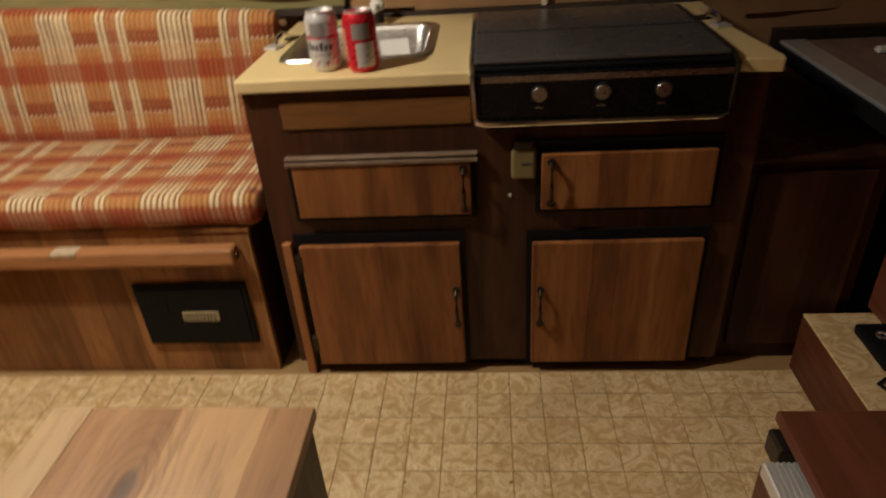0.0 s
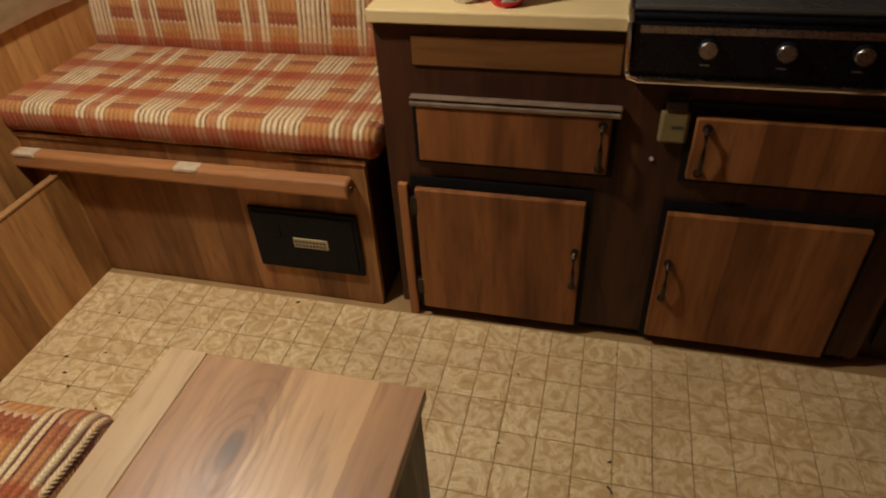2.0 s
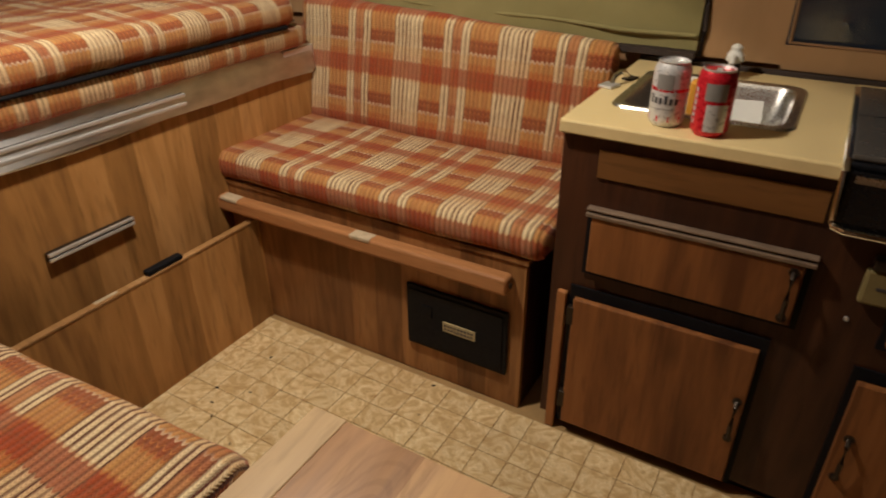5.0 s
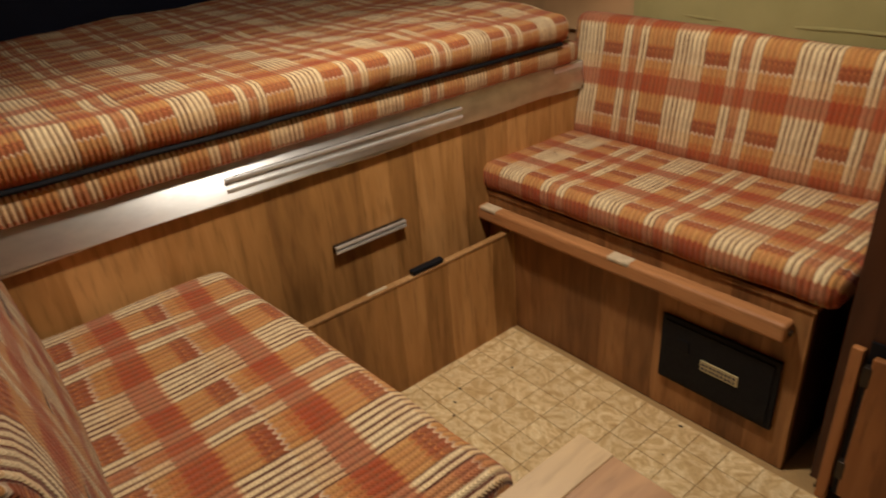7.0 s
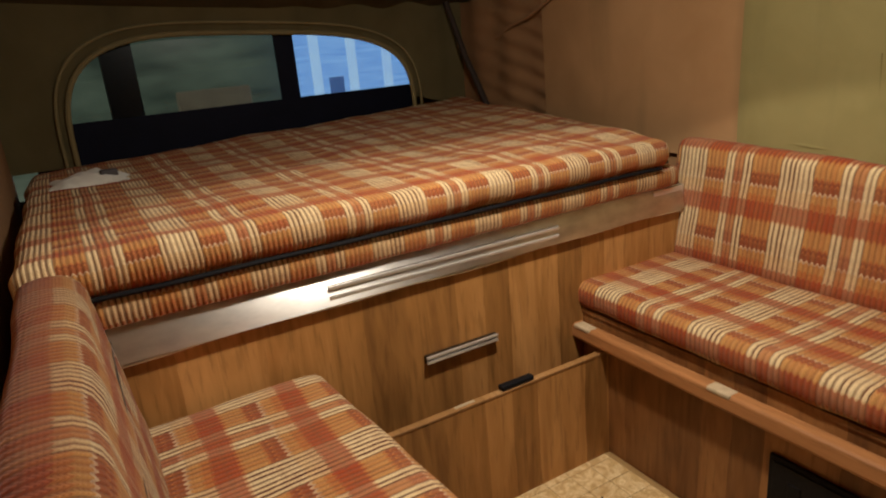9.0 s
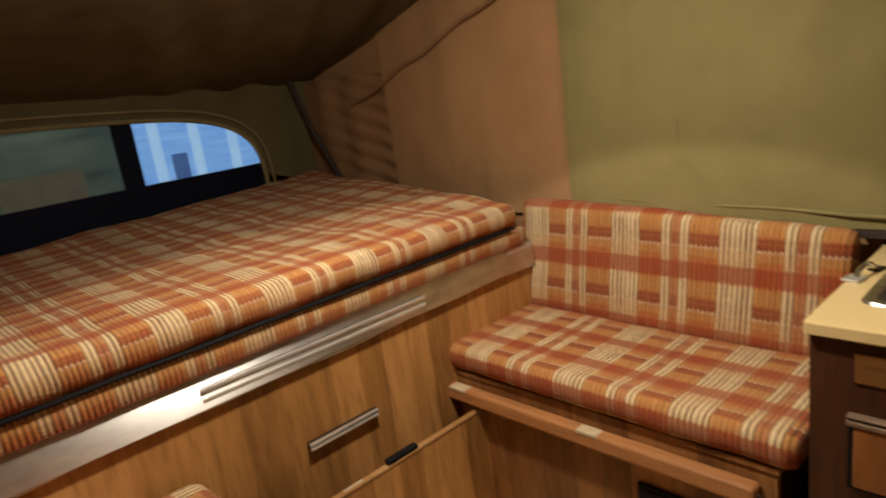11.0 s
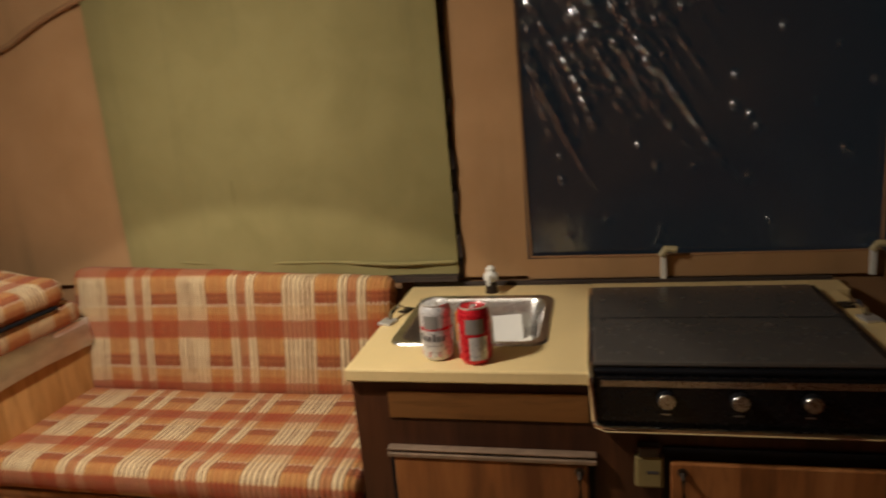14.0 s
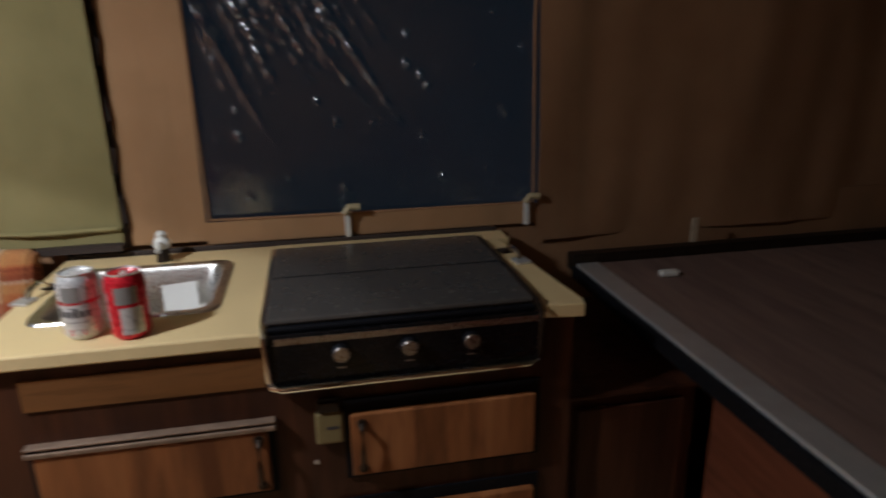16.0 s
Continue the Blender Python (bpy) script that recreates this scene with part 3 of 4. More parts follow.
seat = thing("seat_cushion", (-0.53, 0.2, 0.44), "orange plaid bench seat cushion, slightly worn", "cushion")
part("cover", soft_box((-1.05, 0.0, 0.4385), (-0.018, 0.47, 0.520), 0.030, 0.022, 0.007, None, 0.008, 1.0), "plaid_x", seat, smooth=True)


def lean_back(bm, y0, z0, slope):
    for v in bm.verts:
        v.co.y += (v.co.z - z0) * slope


bm = soft_box((-1.055, 0.395, 0.500), (-0.045, 0.470, 0.870), 0.030, 0.020, 0.007, None, 0, 4.0)
for v in bm.verts:
    f = (v.co.x + 1.055) / 1.01
    v.co.z -= max(0, v.co.z - 0.5) / 0.37 * (0.045 * f)
lean_back(bm, 0, 0.5, 0.18)
back = thing("back_cushion", (-0.53, 0.43, 0.5), "orange plaid back cushion leaning against the canvas", "cushion")
part("cover", bm, "plaid_back", back, smooth=True)
# ---------- pull-out bunk ----------
bunk = thing("bunk", (-1.6, -0.4, 0), "honey oak veneer pull-out bunk with aluminium rail", "bunk")
part("front_panel", box((BUNK_X - 0.018, -1.36, 0.0), (BUNK_X, 0.54, 0.664)), "bunk_panel", bunk)
part("deck", box((-2.38, -1.36, 0.715), (BUNK_X - 0.02, 0.54, 0.735)), "plywood", bunk)


def rail_place(u, v):
    """A slightly bulged face that leans back towards the cushion."""
    return (BUNK_X + 0.016 - 0.022 * u + 0.006 * math.sin(math.pi * u), -1.36 + 1.78 * v, 0.664 + 0.074 * u)


rail = part("rail", sheet(14, 6, rail_place, 0.003), "brushed_alu", bunk, "brushed aluminium edge rail", smooth=True)
part("grip", box((BUNK_X + 0.0045, -0.754, 0.680), (BUNK_X + 0.013, -0.081, 0.712), bevel=0.002), "iron", rail, "dark ribbed grip channel")
for k in range(2):
    part("grip_rib", box((BUNK_X + 0.0132, -0.754, 0.680 + k * 0.0225), (BUNK_X + 0.020, -0.081, 0.6890 + k * 0.0225), bevel=0.002), "alu", rail, "bright aluminium lip")
part("end_cap", box((BUNK_X - 0.004, 0.30, 0.668), (BUNK_X + 0.007, 0.43, 0.736), bevel=0.002), "alu", rail)
# plastic edge moulding that hangs uneven below the rail
part("moulding", tube([(BUNK_X + 0.004, -1.34 + 0.08 * k, 0.660 - 0.005 * math.sin(k * 0.9) * math.sin(k * 0.37)) for k in range(23)], 0.006), "alu", rail, smooth=True)
hand = part("pull", box((BUNK_X + 0.0005, -0.523, 0.435), (BUNK_X + 0.012, -0.303, 0.457), bevel=0.002), "iron", bunk, "dark channelled finger pull")
for k in range(2):
    part("pull_rib", box((BUNK_X + 0.0122, -0.523, 0.436 + k * 0.0125), (BUNK_X + 0.019, -0.303, 0.4435 + k * 0.0125), bevel=0.001), "alu", hand, "bright aluminium lip")

low = thing("storage_panel", (-0.9, -0.4, 0), "oak veneer panel leaning in front of the bunk", "panel")
part("panel", box((-0.908, -1.0, 0.0), (-0.894, 0.012, 0.330)), "bunk_panel", low)
part("top_edge", box((-0.912, -1.0, 0.3305), (-0.892, 0.012, 0.338), bevel=0.002), "raw_edge", low, "bare pale top edge")
part("catch", box((-0.914, -0.36, 0.3385), (-0.892, -0.255, 0.352), bevel=0.004), "black", low, "black plastic catch")
part("worn_patch", box((-0.909, -0.50, 0.3383), (-0.899, -0.44, 0.3392)), "tape", low)
# dark sheet on the gap's floor, its colour stands for the shade there
structure("floor_behind_panel", box((-1.0, -1.36, 0.0), (-0.909, 0.012, 0.01)), "cab_face", "dark sheet for the shade in the gap behind the panel")

lower = thing("bed_cushion", (-1.6, -0.4, 0.735), "thin red-orange plaid lower bunk cushion", "cushion")
part("cover", soft_box((-2.30, -1.34, 0.736), (BUNK_X + 0.022, 0.40, 0.806), 0.022, 0.045, 0.004, None, 0, 3.0), "plaid_lower", lower, smooth=True)
mat = thing("mattress", (-1.6, -0.4, 0.79), "orange plaid bunk mattress with rounded front", "mattress")
bm = soft_box((-2.395, -1.34, 0.8065), (BUNK_X + 0.038, 0.36, 0.896), 0.045, 0.028, 0.012, None, 0.012, 7.0)
for v in bm.verts:
    far = (BUNK_X - v.co.x) / 1.34
    v.co.y += max(0, far) * 0.15 * (v.co.y + 1.34) / 1.7
    v.co.z += max(0, far) * 0.065 * (v.co.y + 1.34) / 1.7
part("cover", bm, "plaid_bunk", mat, smooth=True)
# black cord draws the shaded gap between mattress and lower cushion
part("front_seam", tube([(BUNK_X + 0.024, -1.30 + 0.07 * k, 0.808 + 0.001 * math.sin(k * 1.3)) for k in range(24)], 0.006), "black", mat, "black cord standing for the shade under the mattress edge", smooth=True)
part("end_seam", tube([(BUNK_X + 0.01 - 0.09 * k, 0.352 + 0.0095 * k, 0.818) for k in range(14)], 0.004), "zip", mat, smooth=True)

# crumpled white cloth at the far end of the mattress
cloth = thing("white_cloth", (-1.95, -1.2, 0.89), "crumpled white cloth lying on the mattress", "cloth")


def cloth_place(u, v):
    x, y = -2.06 + 0.20 * u, -1.26 + 0.22 * v
    h = 0.03 * (1 - (2 * u - 1) ** 2) * (1 - (2 * v - 1) ** 2)
    return (x + 0.02 * noise.noise(Vector((v * 4, 2, 1))), y + 0.02 * noise.noise(Vector((u * 4, 5, 1))), 0.893 + h + 0.018 * abs(noise.noise(Vector((u * 5, v * 5, 3)))))


part("fabric", sheet(16, 20, cloth_place, 0.003), "paper", cloth, smooth=True)
part("stripe", box((-1.95, -1.12, 0.905), (-1.91, -1.07, 0.928), bevel=0.005), "ink", cloth)

# ---------- bunk tent ----------
END_X = -2.36
AY, AW = -0.47, 0.70


def arch(u):
    """Outline of the end window: y and z along an arch."""
    a = math.pi * (1 - u)
    c, s = math.cos(a), math.sin(a)
    y = AY + AW * math.copysign(abs(c) ** 0.55, c)
    return (y, 0.90 + 0.42 * abs(s) ** 0.55 - 0.06 * (y - AY) * abs(s))


endw = thing("tent_end", (END_X, -0.4, 0.85), "khaki canvas tent end with an arched window", "canvas", kind="structure")
bm = bmesh.new()
N = 40
inner = [bm.verts.new((END_X, *arch(k / N))) for k in range(N + 1)]
outer = []
for k in range(N + 1):
    y, zz = arch(k / N)
    dy, dz = (y - AY) / AW, (zz - 0.90) / 0.42
    m = max(abs(dy), abs(dz), 0.01)
    oy, oz = AY + 1.03 * dy / m, 0.90 + (0.545 - 0.05 * (y - AY)) * dz / m
    outer.append(bm.verts.new((END_X + 0.02 * (oz - 0.9), oy, oz)))
for k in range(N):
    bm.faces.new((inner[k], inner[k + 1], outer[k + 1], outer[k]))
bmesh.ops.solidify(bm, geom=bm.faces[:], thickness=0.004)
part("cloth", bm, "window_canvas", endw)
part("skirt", box((END_X - 0.045, -1.5, 0.70), (END_X - 0.036, 0.56, 0.80)), "window_canvas", endw)
part("window_binding", tube([(END_X + 0.008, *arch(k / N)) for k in range(N + 1)], 0.010), "window_canvas", endw, "piped window edge", smooth=True)
part("outer_piping", tube([(END_X + 0.012, AY + (arch(k / N)[0] - AY) * 1.05, 0.90 + (arch(k / N)[1] - 0.90) * 1.09) for k in range(N + 1)], 0.006), "window_canvas", endw, smooth=True)
pane2 = part("pane", box((END_X - 0.03, -1.3, 0.80), (END_X - 0.027, 0.36, 1.46)), "pane", endw)
pane2.visible_shadow = False
part("shade", box((END_X - 0.024, -1.3, 0.84), (END_X - 0.016, 0.30, 1.050)), "night_blue", endw, "dark lower half of the window")
part("mullion", box((END_X - 0.024, -0.375, 1.05), (END_X - 0.016, -0.295, 1.46)), "night_blue", endw, "dark upright bar in the window")

# what is seen outside at night
house = thing("neighbour_house", (-5.6, 2.4, 0), "house with board siding, blue night light put in as glow", "house")
# siding, battens and opening carry their night light as glow
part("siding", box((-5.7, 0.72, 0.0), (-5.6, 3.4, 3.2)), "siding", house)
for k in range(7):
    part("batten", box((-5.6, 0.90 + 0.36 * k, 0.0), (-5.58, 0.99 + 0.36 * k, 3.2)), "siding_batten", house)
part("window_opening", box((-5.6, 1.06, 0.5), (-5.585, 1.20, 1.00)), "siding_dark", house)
structure("backdrop_yard", box((-6.2, -6.0, -0.5), (-6.1, 0.90, 3.2)), "night_yard", "garage wall outside, its dim night light put in as glow")
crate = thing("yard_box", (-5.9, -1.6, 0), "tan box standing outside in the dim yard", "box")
part("body", box((-6.0, -0.25, 0.72), (-5.9, 0.40, 1.0), bevel=0.02), "glow_yard_box", crate)
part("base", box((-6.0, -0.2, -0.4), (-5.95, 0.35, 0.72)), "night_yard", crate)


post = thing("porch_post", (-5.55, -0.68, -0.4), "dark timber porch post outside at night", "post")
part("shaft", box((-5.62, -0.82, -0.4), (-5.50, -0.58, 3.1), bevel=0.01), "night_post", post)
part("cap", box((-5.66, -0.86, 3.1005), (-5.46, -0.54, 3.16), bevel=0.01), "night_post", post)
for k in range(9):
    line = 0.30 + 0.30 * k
    structure("yard_siding_" + str(k + 1), box((-6.099, -6.0, line), (-6.08, 0.66, line + 0.26), bevel=0.004), "night_yard", "lapped garage wall board, dim night light put in as glow")


def canopy_place(u, v):
    """The tent roof over the bunk, from the end wall's top up to the main roof, with slack folds."""
    x = END_X + 0.01 + 1.46 * u
    y = -1.40 + 1.93 * v
    zz = 1.475 + 0.30 * (x - END_X) - 0.03 * math.sin(math.pi * u) - 0.09 * v - 0.02 * math.sin(math.pi * v)
    fold = max(0, (v - 0.45) / 0.55)
    zz += 0.062 * fold * math.sin(46 * (v + 0.30 * u)) * (0.3 + u) * min(1, (1 - v) * 6) - 0.02 * fold ** 3 * u
    return (x, y, zz)


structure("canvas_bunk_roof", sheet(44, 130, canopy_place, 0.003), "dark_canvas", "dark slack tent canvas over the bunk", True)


def gusset_place(u, v):
    """Gathered side cloth between the tent end and the side panel."""
    x = END_X - 0.02 + (-1.72 - END_X) * u
    top = 1.385 - 0.02 * u
    zz = 0.80 + (top - 0.80) * v
    y = WALL_Y + 0.02 * u ** 4 + 0.004 - 0.05 * (1 - u) + 0.007 * math.sin(46 * (v + 0.35 * u)) * u + 0.006 * math.sin(19 * u)
    return (x, y, zz)


structure("canvas_gusset", sheet(34, 60, gusset_place, 0.003), "rust_canvas", "gathered brown gusset cloth at the tent corner", True)


def wedge_place(u, v):
    """Tan wedge between the roof hem and the side panel."""
    x = END_X + 0.02 + 1.44 * u
    z0, z1 = 1.28, 1.41 + 0.315 * (x - END_X)
    return (x, WALL_Y + 0.012 + 0.01 * math.sin(5 * u), z0 + (z1 - z0) * v)


structure("canvas_wedge", sheet(24, 10, wedge_place, 0.003), "tan", "tan canvas wedge under the tent roof", True)
seam = thing("canvas_seam", (-1.4, WALL_Y - 0.02, 1.4), "dark rolled seam sloping across the tan canvas", "seam")
part("cord", tube([(-2.10 + 0.06 * k, WALL_Y - 0.024 + 0.004 * math.sin(k * 2.1), 1.215 + 0.0205 * k + 0.006 * math.sin(k * 1.1)) for k in range(22)], 0.008), "rust_canvas", seam, smooth=True)
side = thing("tent_bow", (-2.3, 0.5, 0.9), "thin dark tent bow leaning at the bunk corner", "bow")
part("pole", tube([(-2.33, 0.42, 1.40), (-2.27, 0.47, 1.15), (-2.16, 0.52, 0.885)], 0.014), "zip", side, smooth=True)
hem = thing("curtain_hem", (-0.4, WALL_Y - 0.03, 0.85), "folded pale hem along the olive curtain", "hem")
part("fold", tube([(-0.86 + 0.0655 * k, WALL_Y - 0.030 + 0.004 * math.sin(k * 1.4), 0.872 - 0.0016 * k + 0.003 * math.sin(k * 0.9)) for k in range(16)], 0.005), "olive", hem, smooth=True)
stitch = thing("curtain_seam", (-0.5, 0.5, 0.86), "vertical stitched seam in the olive curtain", "seam")
part("thread", tube([(-0.490 - 0.02 * (k / 14) ** 0.7, WALL_Y - 0.034, 0.865 + 0.03 * k) for k in range(9)], 0.0022), "olive", stitch, smooth=True)

# ---------- near bench ----------
nb = thing("bench", (-0.5, -1.0, 0), "brown wood-veneer bench box beside the table", "bench")
part("front_panel", box((-0.89, -0.84, 0.0), (-0.06, -0.825, 0.42)), "bench_panel", nb)
part("side_panel", box((-0.075, -1.37, 0.0), (-0.060, -0.842, 0.42)), "bench_panel", nb)
part("top_board", box((-0.985, -1.37, 0.4205), (-0.058, -0.822, 0.4352)), "bench_panel", nb)
nseat = thing("seat_cushion", (-0.5, -1.0, 0.435), "red-orange plaid seat cushion on the near bench", "cushion")
bm = soft_box((-0.985, -1.24, 0.4355), (-0.106, -0.80, 0.528), 0.035, 0.022, 0.006, None, 0.004, 11.0)
for v in bm.verts:
    v.co.y += 0.045 * (v.co.x + 0.985) / 0.88 * (v.co.y + 1.24) / 0.44
part("cover", bm, "plaid_near", nseat, smooth=True)
bm = soft_box((-1.00, -1.275, 0.50), (-0.10, -1.17, 0.875), 0.040, 0.02, 0.008, None, 0, 14.0)
lean_back(bm, 0, 0.5, -0.16)
nback = thing("back_cushion", (-0.5, -1.25, 0.5), "red-orange plaid back cushion of the near bench", "cushion")
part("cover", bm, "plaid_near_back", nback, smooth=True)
part("piping", tube([(-0.97 + 0.056 * k, -1.206, 0.72) for k in range(16)], 0.003), "zip", nback, smooth=True)

# ---------- table box ----------
tb = thing("table", (0.1, -0.9, 0), "low table box with a worn oak veneer top", "table")
part("edge_strip", box((-0.100, -1.16, 0.507), (-0.042, -0.650, 0.527), bevel=0.002), "table_strip", tb, "pale veneer strip at the edge")
part("top", box((-0.0418, -1.16, 0.507), (0.268, -0.652, 0.527), bevel=0.002), "table", tb)
part("side_panel", box((0.250, -1.15, 0.0), (0.262, -0.664, 0.5065)), "cab_face", tb)
part("front_panel", box((-0.052, -0.676, 0.0), (0.2495, -0.664, 0.5065)), "cab_face", tb)
bottle = thing("beer_bottle", (0.0, -0.95, 0.527), "clear glass beer bottle with white label lying on the table", "bottle")
LIE = Matrix.Translation((0.012, -0.965, 0.5585)) @ Vector((0.36, -0.93, 0)).to_track_quat("Z", "Y").to_matrix().to_4x4()
bprof = [(0.0, 0.001), (0.028, 0.001), (0.0305, 0.008), (0.0305, 0.115), (0.027, 0.14), (0.018, 0.17), (0.0135, 0.20), (0.0125, 0.235), (0.0145, 0.238), (0.0145, 0.246), (0.010, 0.247)]


def lying(bm):
    bmesh.ops.transform(bm, matrix=LIE, verts=bm.verts)
    return bm


part("glass", lying(lathe(bprof, (0, 0, 0))), "bottle_glass", bottle, smooth=True)
lb = part("label", lying(lathe([(0.0308, 0.035), (0.0311, 0.036), (0.0311, 0.108), (0.0308, 0.109)], (0, 0, 0))), "paper", bottle, "white printed label", smooth=True)
part("blue_band", lying(lathe([(0.0308, 0.012), (0.0313, 0.013), (0.0313, 0.040), (0.0308, 0.041)], (0, 0, 0))), "night_blue", bottle, "dark blue printed band", smooth=True)
for k in range(5):
    a = radians(150 + 13 * k)
    c = Vector((0.0314 * math.cos(a), 0.0314 * math.sin(a), 0.072))
    part("print_bar", lying(box((c.x - 0.002, c.y - 0.0025, c.z), (c.x + 0.0004, c.y + 0.0025, c.z + 0.013))), "ink", lb)

# ---------- kitchen ----------
cab = thing("kitchen_cabinet", (0.5, 0.25, 0), "dark walnut camper kitchen cabinet with lighter doors", "cabinet")
part("face_frame", box((0.0, FACE_Y, 0.03), (1.055, FACE_Y + 0.018, 0.752)), "cab_face", cab)
part("side_panel", box((0.0, FACE_Y + 0.0185, 0.03), (0.016, 0.55, 0.752)), "cab_face", cab)
part("side_panel", box((1.039, FACE_Y + 0.0185, 0.0), (1.055, 0.55, 0.752)), "cab_face", cab)
part("toe_board", box((0.01, FACE_Y + 0.02, 0.0), (1.03, FACE_Y + 0.034, 0.0295)), "black", cab)
part("corner_batten", box((0.020, -0.004, 0.0), (0.042, FACE_Y - 0.0005, 0.395), bevel=0.003), "cab_door", cab, "wooden corner batten")
part("false_front", box((0.075, FACE_Y - 0.004, 0.670), (0.470, FACE_Y - 0.0005, 0.727)), "cab_panel", cab, "plain golden wood strip")


def front(name, x0, x1, z0, z1, handle_x, cap):
    d = part(name, box((x0, -0.008, z0), (x1, FACE_Y - 0.0008, z1), bevel=0.003), "cab_door", cab, "walnut veneer front")
    # routed surround, black so that it also carries the shade round the front
    part("shadow_edge", box((x0 - 0.012, FACE_Y - 0.006, z0 - 0.012), (x1 + 0.012, FACE_Y - 0.001, z1 + (0.014 if cap else 0.026))), "black", d, "routed surround with the front's edge shade painted black")
    if cap:
        part("metal_trim", box((x0 - 0.012, -0.012, z1 + 0.0005), (x1 + 0.016, 0.010, z1 + 0.010), bevel=0.0025), "dull_trim", d, "worn metal trim strip")
        part("trim_groove", box((x0 - 0.010, -0.004, z1 + 0.0102), (x1 + 0.014, 0.010, z1 + 0.0142)), "black", d)
        part("trim_lip", box((x0 - 0.012, -0.010, z1 + 0.0144), (x1 + 0.016, 0.010, z1 + 0.0195), bevel=0.002), "dull_trim", d, "worn metal upper lip")
    hz = (z0 + z1) / 2
    ln = 0.048 if z1 - z0 < 0.2 else 0.050
    pts = [(handle_x, -0.008, hz + ln), (handle_x, -0.022, hz + ln * 0.85), (handle_x, -0.026, hz), (handle_x, -0.022, hz - ln * 0.85), (handle_x, -0.008, hz - ln)]
    h = part("handle", tube(pts, 0.0045), "iron", d, "antiqued iron handle", smooth=True)
    for e in (ln, -ln):
        part("rosette", rod((handle_x, -0.0085, hz + e), (handle_x, -0.012, hz + e), 0.009), "iron", d, smooth=True)
    return d


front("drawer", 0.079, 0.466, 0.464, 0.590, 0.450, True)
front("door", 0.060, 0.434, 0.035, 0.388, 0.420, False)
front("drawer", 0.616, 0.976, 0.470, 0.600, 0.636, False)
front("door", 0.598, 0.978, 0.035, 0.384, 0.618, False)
part("hinge", box((0.048, -0.009, 0.08), (0.064, FACE_Y - 0.001, 0.125), bevel=0.002), "iron", cab)
part("hinge", box((0.048, -0.009, 0.32), (0.064, FACE_Y - 0.001, 0.365), bevel=0.002), "iron", cab)

outlet = thing("wall_plate", (0.57, 0.0, 0.57), "yellowed plastic thermostat plate on the cabinet", "switch")
part("plate", box((0.552, -0.006, 0.544), (0.604, FACE_Y - 0.0005, 0.612), bevel=0.006), "plate", outlet)
part("cap", box((0.558, -0.010, 0.6125), (0.597, FACE_Y - 0.0005, 0.634), bevel=0.003), "iron", outlet)
part("print_bar", box((0.573, -0.0068, 0.576), (0.595, -0.0062, 0.582)), "ink", outlet)
part("screw", rod((0.549, FACE_Y - 0.004, 0.500), (0.549, FACE_Y, 0.500), 0.004), "alu", outlet)

# counter with sink cut-out
SX0, SX1, SY0, SY1 = 0.048, 0.390, 0.115, 0.435
ctr = thing("countertop", (0.5, 0.25, 0.752), "yellow laminate countertop with rounded front corner", "countertop")
bm = bmesh.new()
hole = [(SX0 + 0.012, SY0 + 0.012), (SX1 - 0.012, SY0 + 0.012), (SX1 - 0.012, SY1 - 0.012), (SX0 + 0.012, SY1 - 0.012)]
edge = [(-0.006, -0.006), (0.478, -0.006), (0.478, 0.535), (-0.006, 0.535)]
loops = [[bm.verts.new((x, y, zz)) for x, y in ring_xy] for ring_xy, zz in ((hole, 0.7525), (hole, CTR_Z), (edge, CTR_Z), (edge, 0.7525))]
for p, q in zip(loops, loops[1:] + loops[:1]):
    for k in range(4):
        bm.faces.new((p[k], p[(k + 1) % 4], q[(k + 1) % 4], q[k]))
part("slab", bm, "counter", ctr, bevel=0.004)
part("stove_back_strip", box((0.4782, 0.4605, 0.7525), (1.06, 0.535, CTR_Z)), "counter", ctr)
bm = bmesh.new()
outline = [(0.983, 0.4602), (0.983, 0.006), (1.070, -0.006), (1.076, 0.02), (1.034, 0.4602)]
vs = [bm.verts.new((x, y, 0.7525)) for x, y in outline]
f = bm.faces.new(vs)
ext = bmesh.ops.extrude_face_region(bm, geom=[f])["geom"]
bmesh.ops.translate(bm, vec=(0, 0, CTR_Z - 0.7525), verts=[g for g in ext if isinstance(g, bmesh.types.BMVert)])
part("right_wing", bm, "counter", ctr, bevel=0.003)
part("back_edging", box((-0.006, 0.536, 0.7525), (1.05, 0.548, CTR_Z + 0.010), bevel=0.003), "zip", ctr, "dark edging along the wall")

sink = thing("sink", (0.22, 0.27, CTR_Z), "stainless steel sink basin with a rolled rim", "sink")


def ring(x0, x1, y0, y1, r, zz, n=6):
    pts = []
    for cx, cy, a0 in ((x1 - r, y1 - r, 0), (x0 + r, y1 - r, 90), (x0 + r, y0 + r, 180), (x1 - r, y0 + r, 270)):
        for k in range(n + 1):
            a = radians(a0 + 90 * k / n)
            pts.append((cx + r * math.cos(a), cy + r * math.sin(a), zz))
    return pts


def bowl(rings):
    bm = bmesh.new()
    vv = [[bm.verts.new(p) for p in r] for r in rings]
    for a, b in zip(vv, vv[1:]):
        for k in range(len(a)):
            bm.faces.new((a[k], a[(k + 1) % len(a)], b[(k + 1) % len(b)], b[k]))
    bm.faces.new(vv[-1])
    return bm


